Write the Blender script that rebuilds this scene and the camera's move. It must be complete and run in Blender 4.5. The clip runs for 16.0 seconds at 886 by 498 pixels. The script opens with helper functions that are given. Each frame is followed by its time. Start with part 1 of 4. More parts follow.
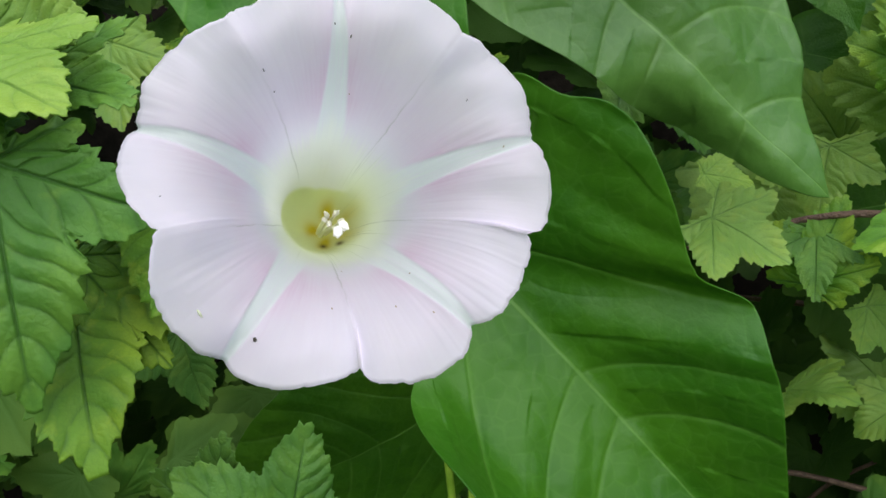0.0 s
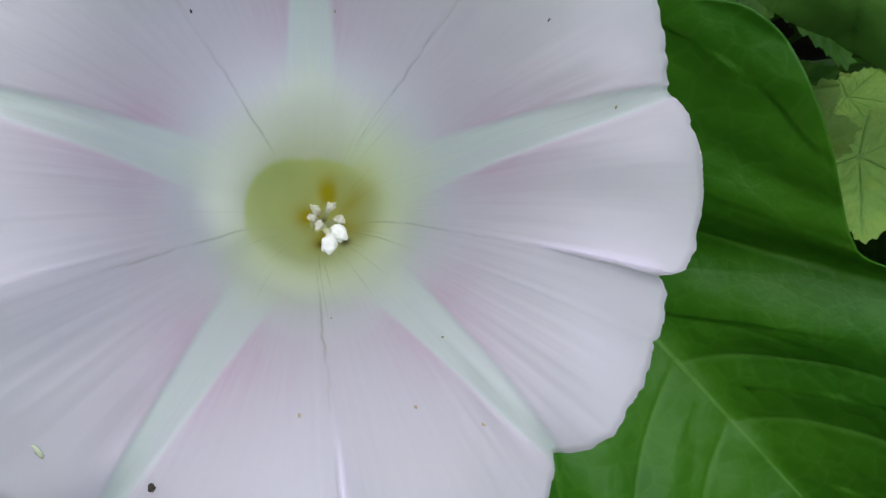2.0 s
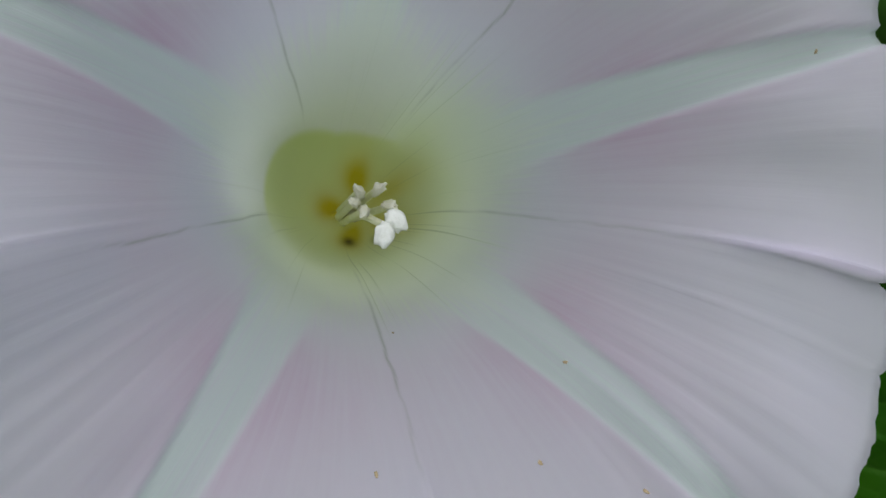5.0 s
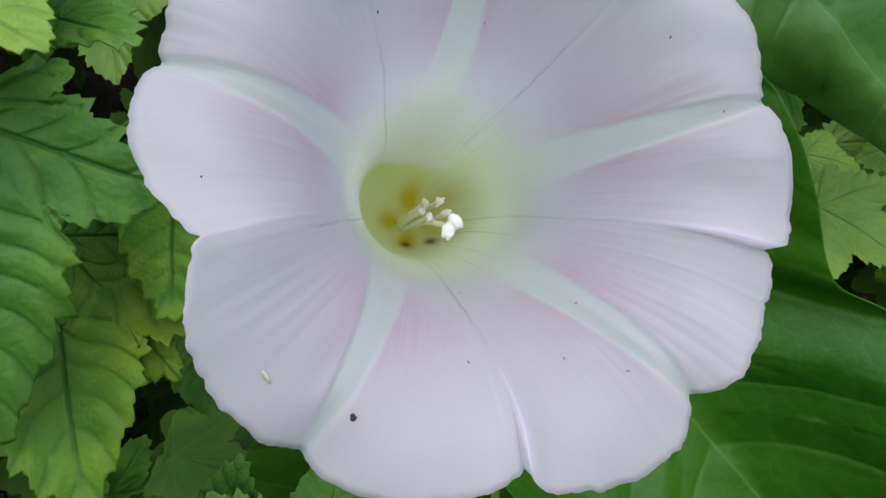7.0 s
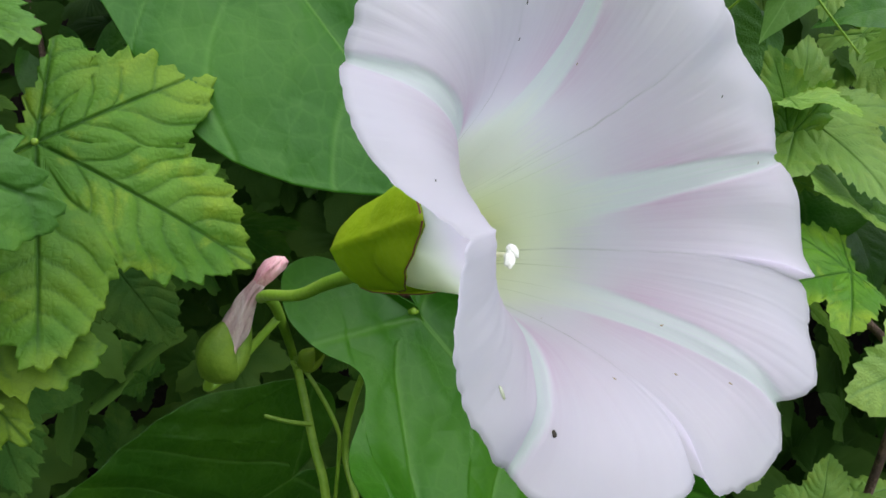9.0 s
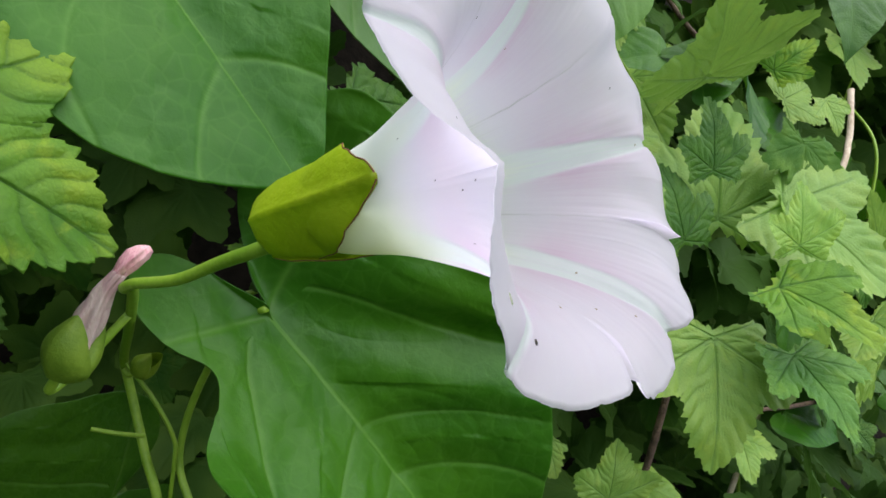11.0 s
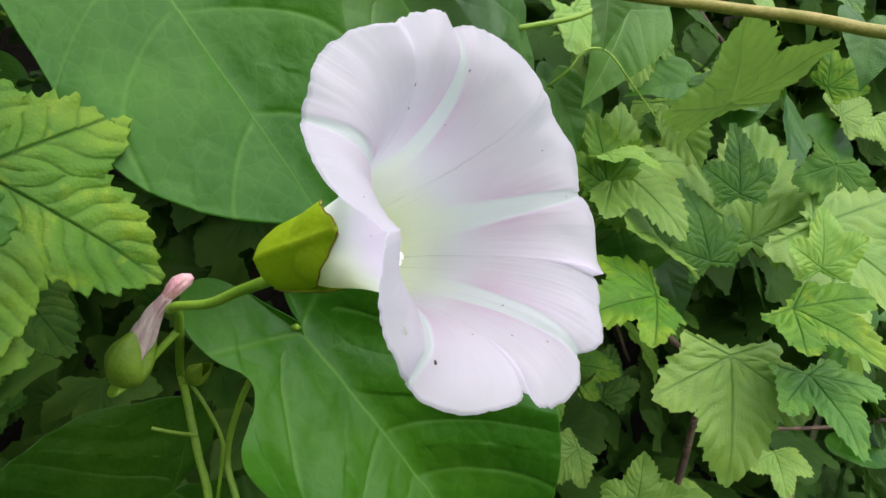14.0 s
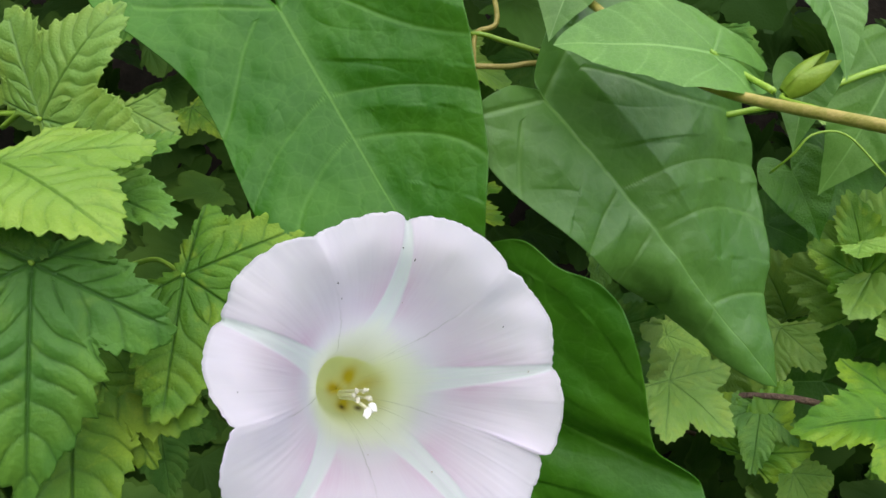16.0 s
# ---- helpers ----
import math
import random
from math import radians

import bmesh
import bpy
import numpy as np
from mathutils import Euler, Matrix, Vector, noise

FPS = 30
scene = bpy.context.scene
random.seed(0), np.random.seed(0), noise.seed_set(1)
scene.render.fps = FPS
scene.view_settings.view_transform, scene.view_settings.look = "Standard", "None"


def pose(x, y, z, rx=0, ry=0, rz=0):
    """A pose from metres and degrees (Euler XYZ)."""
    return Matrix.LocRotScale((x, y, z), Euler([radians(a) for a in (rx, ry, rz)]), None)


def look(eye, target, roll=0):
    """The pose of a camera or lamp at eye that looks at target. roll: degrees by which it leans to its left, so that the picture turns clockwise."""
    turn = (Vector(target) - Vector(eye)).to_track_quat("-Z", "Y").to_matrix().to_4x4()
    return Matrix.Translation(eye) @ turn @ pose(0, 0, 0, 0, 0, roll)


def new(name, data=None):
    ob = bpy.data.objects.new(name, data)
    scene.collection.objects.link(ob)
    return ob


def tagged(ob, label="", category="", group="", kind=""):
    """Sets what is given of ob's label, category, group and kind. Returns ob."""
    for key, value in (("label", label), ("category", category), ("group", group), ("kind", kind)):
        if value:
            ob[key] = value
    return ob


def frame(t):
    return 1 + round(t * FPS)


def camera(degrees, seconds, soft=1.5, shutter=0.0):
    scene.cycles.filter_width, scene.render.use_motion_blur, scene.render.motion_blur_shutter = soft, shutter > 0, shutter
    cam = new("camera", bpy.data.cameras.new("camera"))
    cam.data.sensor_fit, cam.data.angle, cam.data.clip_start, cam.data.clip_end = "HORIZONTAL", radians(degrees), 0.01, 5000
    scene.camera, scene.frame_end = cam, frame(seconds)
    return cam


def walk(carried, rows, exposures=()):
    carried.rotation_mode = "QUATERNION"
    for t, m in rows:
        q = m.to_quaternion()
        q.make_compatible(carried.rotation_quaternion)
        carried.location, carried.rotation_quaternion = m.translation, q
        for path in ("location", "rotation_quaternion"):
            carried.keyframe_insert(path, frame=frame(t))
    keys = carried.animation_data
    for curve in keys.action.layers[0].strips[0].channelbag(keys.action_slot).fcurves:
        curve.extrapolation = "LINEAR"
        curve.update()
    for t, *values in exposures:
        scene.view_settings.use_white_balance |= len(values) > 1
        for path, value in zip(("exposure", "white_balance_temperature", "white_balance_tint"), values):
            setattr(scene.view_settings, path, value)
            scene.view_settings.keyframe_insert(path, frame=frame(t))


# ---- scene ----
cam = camera(60.7, 16.0, soft=1.6)
# seconds, place in metres, turn in degrees
ROWS = [
    (0, 0.00000, -0.00000, 0.90000, 82.000, -0.000, -0.000),
    (0.5, 0.00114, 0.01610, 0.89961, 80.881, 0.339, 1.150),
    (1, -0.00186, 0.03252, 0.90361, 78.313, -0.091, 2.027),
    (1.5, 0.00161, 0.05084, 0.90533, 76.104, 0.353, 3.333),
    (2, 0.00037, 0.06342, 0.90558, 74.854, 0.854, 4.713),
    (2.5, -0.01149, 0.07444, 0.90041, 74.578, -0.318, 3.931),
    (3, -0.00778, 0.08170, 0.90001, 74.910, 0.272, 4.289),
    (3.5, -0.00711, 0.08794, 0.89832, 75.284, 0.068, 4.145),
    (4, -0.01320, 0.09507, 0.89500, 75.648, -1.932, 1.139),
    (6.5, -0.01550, 0.05450, 0.90151, 78.538, -1.392, 2.338),
    (7, -0.02330, 0.04925, 0.89829, 79.671, -1.719, -0.537),
    (7.5, -0.03169, 0.04245, 0.89930, 81.655, -2.642, -5.532),
    (8, -0.04097, 0.04254, 0.89943, 83.165, -3.174, -9.632),
    (8.5, -0.05947, 0.04932, 0.89304, 84.371, -4.633, -15.049),
    (9, -0.07028, 0.05796, 0.89043, 85.804, -5.863, -22.271),
    (9.5, -0.07765, 0.06580, 0.88666, 86.742, -7.219, -29.200),
    (12, -0.09960, 0.05645, 0.87578, 90.974, -5.722, -41.007),
    (12.5, -0.09640, 0.05551, 0.87921, 90.834, -6.152, -41.005),
    (13, -0.09549, 0.05107, 0.88188, 90.982, -5.904, -40.720),
    (13.5, -0.09121, 0.04569, 0.88386, 90.935, -5.938, -38.452),
    (14, -0.09473, 0.02452, 0.88474, 90.374, -6.430, -33.537),
    (14.5, -0.07380, -0.00429, 0.88463, 89.180, -6.036, -25.758),
    (15, -0.05500, -0.02096, 0.89627, 87.535, -5.940, -15.907),
    (15.5, -0.04226, -0.02618, 0.90784, 87.108, -8.022, -8.078),
    (16, -0.02207, -0.01676, 0.93205, 86.376, -9.507, -3.362),
]
EXPOSURES = [(0.0, 0.18, 6430, 14), (1.0, 0.10, 6400, 14), (1.5, -0.14, 6280, 12), (2.5, -0.41, 6170, 10), (3.5, -0.81, 6260, 7), (4.2, -0.91, 6280, 6), (6.5, -0.34, 6200, 12), (7.5, -0.18, 6200, 12),
             (9.0, 0.01, 6250, 13), (12.5, 0.20, 6500, 15), (14.5, 0.23, 6500, 15), (16.0, 0.20, 6500, 15)]
walk(cam, [(t, pose(x, y, z, rx, ry, rz)) for t, x, y, z, rx, ry, rz in ROWS], EXPOSURES)

# ---- light: a bright overcast sky, with the veiled sun high behind the viewer ----
world = bpy.data.worlds.new("overcast_sky")
world.use_nodes = True
scene.world = world
wn = world.node_tree
sky = wn.nodes.new("ShaderNodeTexSky")
sky.sky_type = "NISHITA"
sky.sun_disc = False
sky.sun_elevation, sky.sun_rotation = radians(58), radians(172)
sky.air_density, sky.dust_density, sky.ozone_density = 1.0, 1.5, 1.0
wn.nodes["Background"].inputs["Strength"].default_value = 0.15
wn.links.new(sky.outputs[0], wn.nodes["Background"].inputs["Color"])
sun = new("sun", bpy.data.lights.new("sun", "SUN"))
sun.data.energy, sun.data.angle, sun.data.color = 4.6, radians(110), (1.0, 0.985, 0.955)
sun.matrix_world = look((0.06 * 4, -0.53 * 4, 0.9 + 0.85 * 4), (0, 0, 0.9))

# ---- materials ----
def material(name):
    m = bpy.data.materials.new(name)
    m.use_nodes = True
    nt = m.node_tree
    return m, nt, nt.nodes["Principled BSDF"], nt.nodes["Material Output"]


def node(nt, kind, **values):
    n = nt.nodes.new("ShaderNode" + kind)
    for k, v in values.items():
        n.inputs[k.replace("_", " ")].default_value = v
    return n


def attr(nt, name):
    n = nt.nodes.new("ShaderNodeAttribute")
    n.attribute_name = name
    return n.outputs["Fac"]


def mix(nt, fac, a, b, mode="MIX"):
    n = nt.nodes.new("ShaderNodeMix")
    n.data_type, n.blend_type = "RGBA", mode
    for i, v in ((0, fac), (6, a), (7, b)):
        if isinstance(v, (int, float)):
            n.inputs[i].default_value = v
        elif isinstance(v, tuple):
            n.inputs[i].default_value = (*v, 1)
        else:
            nt.links.new(v, n.inputs[i])
    return n.outputs[2]


def math_node(nt, op, a, b=0.0):
    n = nt.nodes.new("ShaderNodeMath")
    n.operation = op
    for i, v in ((0, a), (1, b)):
        if isinstance(v, (int, float)):
            n.inputs[i].default_value = v
        else:
            nt.links.new(v, n.inputs[i])
    return n.outputs[0]


def remap(nt, v, a, b, c=0.0, d=1.0):
    n = nt.nodes.new("ShaderNodeMapRange")
    n.interpolation_type = "SMOOTHSTEP"
    nt.links.new(v, n.inputs[0])
    for i, x in enumerate((a, b, c, d)):
        n.inputs[i + 1].default_value = x
    return n.outputs[0]


def coords(nt, which="Object", scale=None):
    c = nt.nodes.new("ShaderNodeTexCoord").outputs[which]
    if scale is None:
        return c
    m = nt.nodes.new("ShaderNodeMapping")
    m.inputs["Scale"].default_value = scale
    nt.links.new(c, m.inputs[0])
    return m.outputs[0]


def noise_tex(nt, vec, scale, detail=3.0, rough=0.55, distort=0.0):
    n = node(nt, "TexNoise", Scale=scale, Detail=detail, Roughness=rough, Distortion=distort)
    nt.links.new(vec, n.inputs["Vector"])
    return n.outputs["Fac"]


def bump(nt, bsdf, height, strength, distance):
    n = node(nt, "Bump", Strength=strength, Distance=distance)
    nt.links.new(height, n.inputs["Height"])
    nt.links.new(n.outputs[0], bsdf.inputs["Normal"])
    return n.outputs[0]


def thin(nt, bsdf, out, colour, share, normal=None):
    """Lets a share of the light through the thin sheet."""
    t = nt.nodes.new("ShaderNodeBsdfTranslucent")
    nt.links.new(colour, t.inputs["Color"])
    if normal is not None:
        nt.links.new(normal, t.inputs["Normal"])
    m = nt.nodes.new("ShaderNodeMixShader")
    if isinstance(share, float):
        m.inputs[0].default_value = share
    else:
        nt.links.new(share, m.inputs[0])
    nt.links.new(bsdf.outputs[0], m.inputs[1])
    nt.links.new(t.outputs[0], m.inputs[2])
    nt.links.new(m.outputs[0], out.inputs["Surface"])


def leaf_material(name, deep, pale, vein, blotch, vein_share, rough, glow, cells, relief, blotchy, gloss=0.35, rib=0.0):
    m, nt, b, out = material(name)
    co = coords(nt)
    rnd = nt.nodes.new("ShaderNodeObjectInfo").outputs["Random"]
    shift = nt.nodes.new("ShaderNodeVectorMath")
    shift.operation = "ADD"
    nt.links.new(co, shift.inputs[0])
    nt.links.new(math_node(nt, "MULTIPLY", rnd, 37.0), shift.inputs[1])
    p = shift.outputs[0]
    broad = noise_tex(nt, p, 3.0, 4)
    fine = noise_tex(nt, p, 60.0, 4, 0.65)
    c = mix(nt, remap(nt, broad, 0.35, 0.68), deep, pale)
    c = mix(nt, math_node(nt, "MULTIPLY", fine, 0.35), c, tuple(x * 0.55 for x in deep))
    spots = remap(nt, noise_tex(nt, p, 5.5, 5, 0.6, 0.4), 0.52, 0.70)
    c = mix(nt, math_node(nt, "MULTIPLY", spots, blotchy), c, blotch)
    yellowing = math_node(nt, "MULTIPLY", remap(nt, attr(nt, "rim"), 0.45, 1.0), remap(nt, noise_tex(nt, p, 2.2, 2), 0.42, 0.62))
    c = mix(nt, math_node(nt, "MULTIPLY", yellowing, blotchy), c, blotch)
    vein_fac = attr(nt, "vein")
    if rib:
        # the pale midrib along the leaf's own middle line
        sep = nt.nodes.new("ShaderNodeSeparateXYZ")
        nt.links.new(co, sep.inputs[0])
        off = math_node(nt, "ADD", math_node(nt, "ABSOLUTE", sep.outputs["Y"]), math_node(nt, "MULTIPLY", sep.outputs["X"], rib * 0.7))
        vein_fac = math_node(nt, "MAXIMUM", vein_fac, math_node(nt, "MULTIPLY", remap(nt, off, rib * 0.45, rib * 1.25, 1.0, 0.0), remap(nt, sep.outputs["X"], -0.01, 0.01)))
    net = nt.nodes.new("ShaderNodeTexVoronoi")
    net.feature = "DISTANCE_TO_EDGE"
    net.inputs["Scale"].default_value = cells
    nt.links.new(p, net.inputs["Vector"])
    lines = remap(nt, net.outputs[0], 0.0, 0.10, 1.0, 0.0)
    c = mix(nt, math_node(nt, "MULTIPLY", lines, vein_share * 0.20), c, vein)
    c = mix(nt, math_node(nt, "MULTIPLY", vein_fac, vein_share), c, vein)
    hsv = node(nt, "HueSaturation", Saturation=1.0)
    nt.links.new(c, hsv.inputs["Color"])
    nt.links.new(remap(nt, rnd, 0, 1, 0.497, 0.503), hsv.inputs["Hue"])
    nt.links.new(remap(nt, math_node(nt, "FRACT", math_node(nt, "MULTIPLY", rnd, 7.3)), 0, 1, 0.85, 1.15), hsv.inputs["Value"])
    c = hsv.outputs[0]
    nt.links.new(c, b.inputs["Base Color"])
    nt.links.new(remap(nt, fine, 0.2, 0.8, rough - 0.07, rough + 0.1), b.inputs["Roughness"])
    b.inputs["Specular IOR Level"].default_value = gloss
    h = math_node(nt, "ADD", math_node(nt, "MULTIPLY", fine, 0.5), math_node(nt, "MULTIPLY", net.outputs[0], 0.8))
    h = math_node(nt, "SUBTRACT", h, math_node(nt, "MULTIPLY", vein_fac, 0.3))
    nrm = bump(nt, b, h, relief, 0.0006)
    lit = mix(nt, 0.5, c, tuple(min(1, x * 1.8) for x in pale))
    thin(nt, b, out, lit, glow, nrm)
    return m


LEAF_BIND = leaf_material("bindweed_leaf", (0.026, 0.118, 0.004), (0.050, 0.168, 0.006), (0.13, 0.29, 0.045), (0.065, 0.190, 0.010), 0.45, 0.40, 0.22, 24, 0.6, 0.15, 0.27, 0.0055)
# a paler leaf, lightened further to carry part of the sky's sheen
LEAF_BIND_LIGHT = leaf_material("lighter_bindweed_leaf", (0.060, 0.180, 0.020), (0.100, 0.245, 0.036), (0.17, 0.34, 0.07), (0.11, 0.26, 0.04), 0.45, 0.42, 0.26, 24, 0.6, 0.15, 0.60, 0.0055)
LEAF_YOUNG = leaf_material("young_bindweed_leaf", (0.080, 0.205, 0.030), (0.120, 0.265, 0.048), (0.23, 0.42, 0.12), (0.13, 0.29, 0.045), 0.6, 0.45, 0.30, 26, 0.25, 0.3, 0.35, 0.014)
LEAF_CURRANT = leaf_material("currant_leaf", (0.055, 0.165, 0.020), (0.100, 0.245, 0.030), (0.040, 0.115, 0.020), (0.22, 0.37, 0.03), 0.85, 0.50, 0.24, 26, 0.6, 0.2, 0.28)
LEAF_LIGHT = leaf_material("light_currant_leaf", (0.18, 0.36, 0.036), (0.25, 0.44, 0.058), (0.12, 0.26, 0.035), (0.36, 0.50, 0.06), 0.75, 0.48, 0.30, 34, 0.6, 0.3)
LEAF_YELLOW = leaf_material("yellowing_currant_leaf", (0.078, 0.220, 0.014), (0.140, 0.315, 0.021), (0.035, 0.110, 0.014), (0.34, 0.46, 0.028), 0.85, 0.52, 0.26, 34, 0.5, 0.42, 0.25)
LEAF_PALE = leaf_material("pale_currant_leaf", (0.190, 0.365, 0.050), (0.265, 0.455, 0.078), (0.11, 0.24, 0.05), (0.36, 0.47, 0.05), 0.75, 0.48, 0.28, 34, 0.5, 0.3, 0.4)
# darker copy of the currant leaf, with the hedge's shade put into its colour
LEAF_SHADED = leaf_material("shade_painted_currant_leaf", (0.042, 0.135, 0.016), (0.085, 0.20, 0.028), (0.08, 0.18, 0.035), (0.16, 0.28, 0.03), 0.4, 0.60, 0.25, 34, 0.5, 0.3, 0.12)


def petal_material(name, inner):
    m, nt, b, out = material(name)
    uv = coords(nt, "UV")
    streaks = nt.nodes.new("ShaderNodeMapping")
    streaks.inputs["Scale"].default_value = (260, 5, 1)
    nt.links.new(uv, streaks.inputs[0])
    fine = noise_tex(nt, streaks.outputs[0], 1.0, 4, 0.6)
    ridge_map = nt.nodes.new("ShaderNodeMapping")
    ridge_map.inputs["Scale"].default_value = (900, 3, 1)
    nt.links.new(uv, ridge_map.inputs[0])
    ridges = noise_tex(nt, ridge_map.outputs[0], 1.0, 2, 0.6)
    cloud = noise_tex(nt, coords(nt), 90.0, 3)
    white = mix(nt, remap(nt, cloud, 0.3, 0.7), (0.908, 0.884, 0.945), (0.928, 0.900, 0.950))
    pink = mix(nt, remap(nt, fine, 0.25, 0.75), (0.84, 0.665, 0.795), (0.88, 0.745, 0.855))
    share = math_node(nt, "MULTIPLY", attr(nt, "pink"), remap(nt, cloud, 0.2, 0.75, 0.6, 1.1) if inner else 0.12)
    c = mix(nt, share, white, pink)
    c = mix(nt, math_node(nt, "MULTIPLY", attr(nt, "band"), remap(nt, math_node(nt, "ADD", math_node(nt, "MULTIPLY", fine, 0.5), math_node(nt, "MULTIPLY", ridges, 0.5)), 0.36, 0.58, 0.35, 1.0)), c, (0.90, 0.94, 0.935))
    if inner:
        feather = remap(nt, math_node(nt, "ADD", attr(nt, "pale"), math_node(nt, "MULTIPLY", math_node(nt, "SUBTRACT", fine, 0.5), 0.9)), 0.15, 0.85)
        c = mix(nt, feather, c, (0.93, 0.955, 0.90))
        c = mix(nt, attr(nt, "throat"), c, (0.80, 0.87, 0.46))
        c = mix(nt, attr(nt, "heart"), c, (0.66, 0.54, 0.02))
        c = mix(nt, attr(nt, "dark_dot"), c, (0.09, 0.06, 0.01))
        hair = nt.nodes.new("ShaderNodeMapping")
        hair.inputs["Scale"].default_value = (240, 1.2, 1)
        nt.links.new(uv, hair.inputs[0])
        lines = math_node(nt, "MULTIPLY", remap(nt, noise_tex(nt, hair.outputs[0], 1.0, 2, 0.5), 0.62, 0.70), attr(nt, "lines"))
        c = mix(nt, math_node(nt, "MULTIPLY", lines, 0.45), c, (0.40, 0.46, 0.24))
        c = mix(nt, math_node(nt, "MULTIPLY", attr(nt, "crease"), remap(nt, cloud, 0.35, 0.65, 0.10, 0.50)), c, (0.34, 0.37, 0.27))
    else:
        c = mix(nt, attr(nt, "pale"), c, (0.91, 0.94, 0.88))
    nt.links.new(c, b.inputs["Base Color"])
    b.inputs["Roughness"].default_value = 0.6
    b.inputs["Specular IOR Level"].default_value = 0.25
    b.inputs["Sheen Weight"].default_value = 0.08
    nrm = bump(nt, b, math_node(nt, "ADD", math_node(nt, "ADD", fine, math_node(nt, "MULTIPLY", cloud, 0.6)), math_node(nt, "MULTIPLY", ridges, attr(nt, "band"))), 0.06, 0.0008)
    thin(nt, b, out, c, remap(nt, math_node(nt, "MAXIMUM", math_node(nt, "MAXIMUM", attr(nt, "throat"), attr(nt, "neck")), math_node(nt, "MULTIPLY", attr(nt, "pale"), 0.20)), 0.0, 1.0, *((0.74, 0.22) if inner else (0.82, 0.30))), nrm)
    return m


PETAL = petal_material("petal_inside", True)
PETAL_OUT = petal_material("petal_outside", False)


def plain_material(name, a, bcol, scale, rough=0.5, stretch=(1, 1, 1), relief=0.3, depth=0.001, glow=0.0, random_value=0.0):
    m, nt, b, out = material(name)
    co = coords(nt, "Object", stretch)
    n1 = noise_tex(nt, co, scale, 5, 0.6)
    n2 = noise_tex(nt, co, scale * 6, 3, 0.6)
    c = mix(nt, remap(nt, math_node(nt, "ADD", math_node(nt, "MULTIPLY", n1, 0.7), math_node(nt, "MULTIPLY", n2, 0.3)), 0.36, 0.64), a, bcol)
    if random_value:
        hsv = node(nt, "HueSaturation")
        nt.links.new(c, hsv.inputs["Color"])
        nt.links.new(remap(nt, nt.nodes.new("ShaderNodeObjectInfo").outputs["Random"], 0, 1, 1 - random_value, 1 + random_value), hsv.inputs["Value"])
        c = hsv.outputs[0]
    nt.links.new(c, b.inputs["Base Color"])
    b.inputs["Roughness"].default_value = rough
    b.inputs["Specular IOR Level"].default_value = 0.5 if rough < 0.9 else 0.05
    nrm = bump(nt, b, n2, relief, depth)
    if glow:
        thin(nt, b, out, c, glow, nrm)
    return m


BRACT = plain_material("bract_green", (0.50, 0.66, 0.012), (0.60, 0.74, 0.03), 120, 0.45, glow=0.55)
BRACT_EDGE = plain_material("bract_edge", (0.20, 0.05, 0.03), (0.28, 0.12, 0.05), 300, 0.5)
BUD_GREEN = plain_material("bud_green", (0.12, 0.235, 0.014), (0.19, 0.31, 0.025), 120, 0.5, glow=0.3)
BUD_LIGHT = plain_material("light_bud_green", (0.20, 0.34, 0.020), (0.28, 0.42, 0.035), 120, 0.45, glow=0.35)
STEM = plain_material("green_stem", (0.17, 0.32, 0.018), (0.25, 0.41, 0.036), 90, 0.45)
VINE = plain_material("tawny_vine_stem", (0.26, 0.25, 0.036), (0.41, 0.33, 0.085), 160, 0.5, (1, 1, 1))
TWIG = plain_material("brown_twig", (0.06, 0.035, 0.022), (0.15, 0.095, 0.06), 120, 0.8, relief=0.8, depth=0.002)
DRY = plain_material("dry_stalk", (0.42, 0.33, 0.22), (0.62, 0.53, 0.40), 80, 0.75, relief=0.5)
ANTHER = plain_material("cream_anther", (0.90, 0.87, 0.70), (0.96, 0.94, 0.84), 900, 0.8, relief=0.8, glow=0.35, depth=0.00012)
STIGMA = plain_material("white_stigma", (0.78, 0.78, 0.70), (0.88, 0.88, 0.81), 900, 0.7, relief=0.5, depth=0.00012)
FILAMENT = plain_material("pale_filament", (0.80, 0.78, 0.50), (0.88, 0.86, 0.66), 500, 0.55, depth=0.00012)
FADED_TUBE = plain_material("faded_petal_tube", (0.58, 0.36, 0.36), (0.74, 0.62, 0.55), 220, 0.65, (1, 1, 0.2), 0.6, glow=0.3)
FADED = plain_material("faded_pink_petal", (0.62, 0.22, 0.27), (0.78, 0.46, 0.47), 260, 0.65, (1, 1, 0.3), 0.6)
SMEAR = plain_material("greenish_smear", (0.34, 0.38, 0.24), (0.50, 0.52, 0.40), 900, 0.8)
SPECK = plain_material("dark_speck", (0.012, 0.010, 0.006), (0.05, 0.035, 0.02), 800, 0.8)
TAN = plain_material("tan_speck", (0.36, 0.27, 0.15), (0.50, 0.38, 0.22), 800, 0.8)
# near-black: the shade in the gaps between leaves is put into the soil colour
SOIL = plain_material("soil_with_painted_shade", (0.006, 0.006, 0.004), (0.018, 0.015, 0.011), 14, 1.0, relief=0.25, depth=0.01)
# unseen grass, kept dark so that little light bounces up from it
GRASS = plain_material("unseen_grass", (0.035, 0.060, 0.016), (0.060, 0.095, 0.028), 9, 0.95, relief=0.8, depth=0.03)


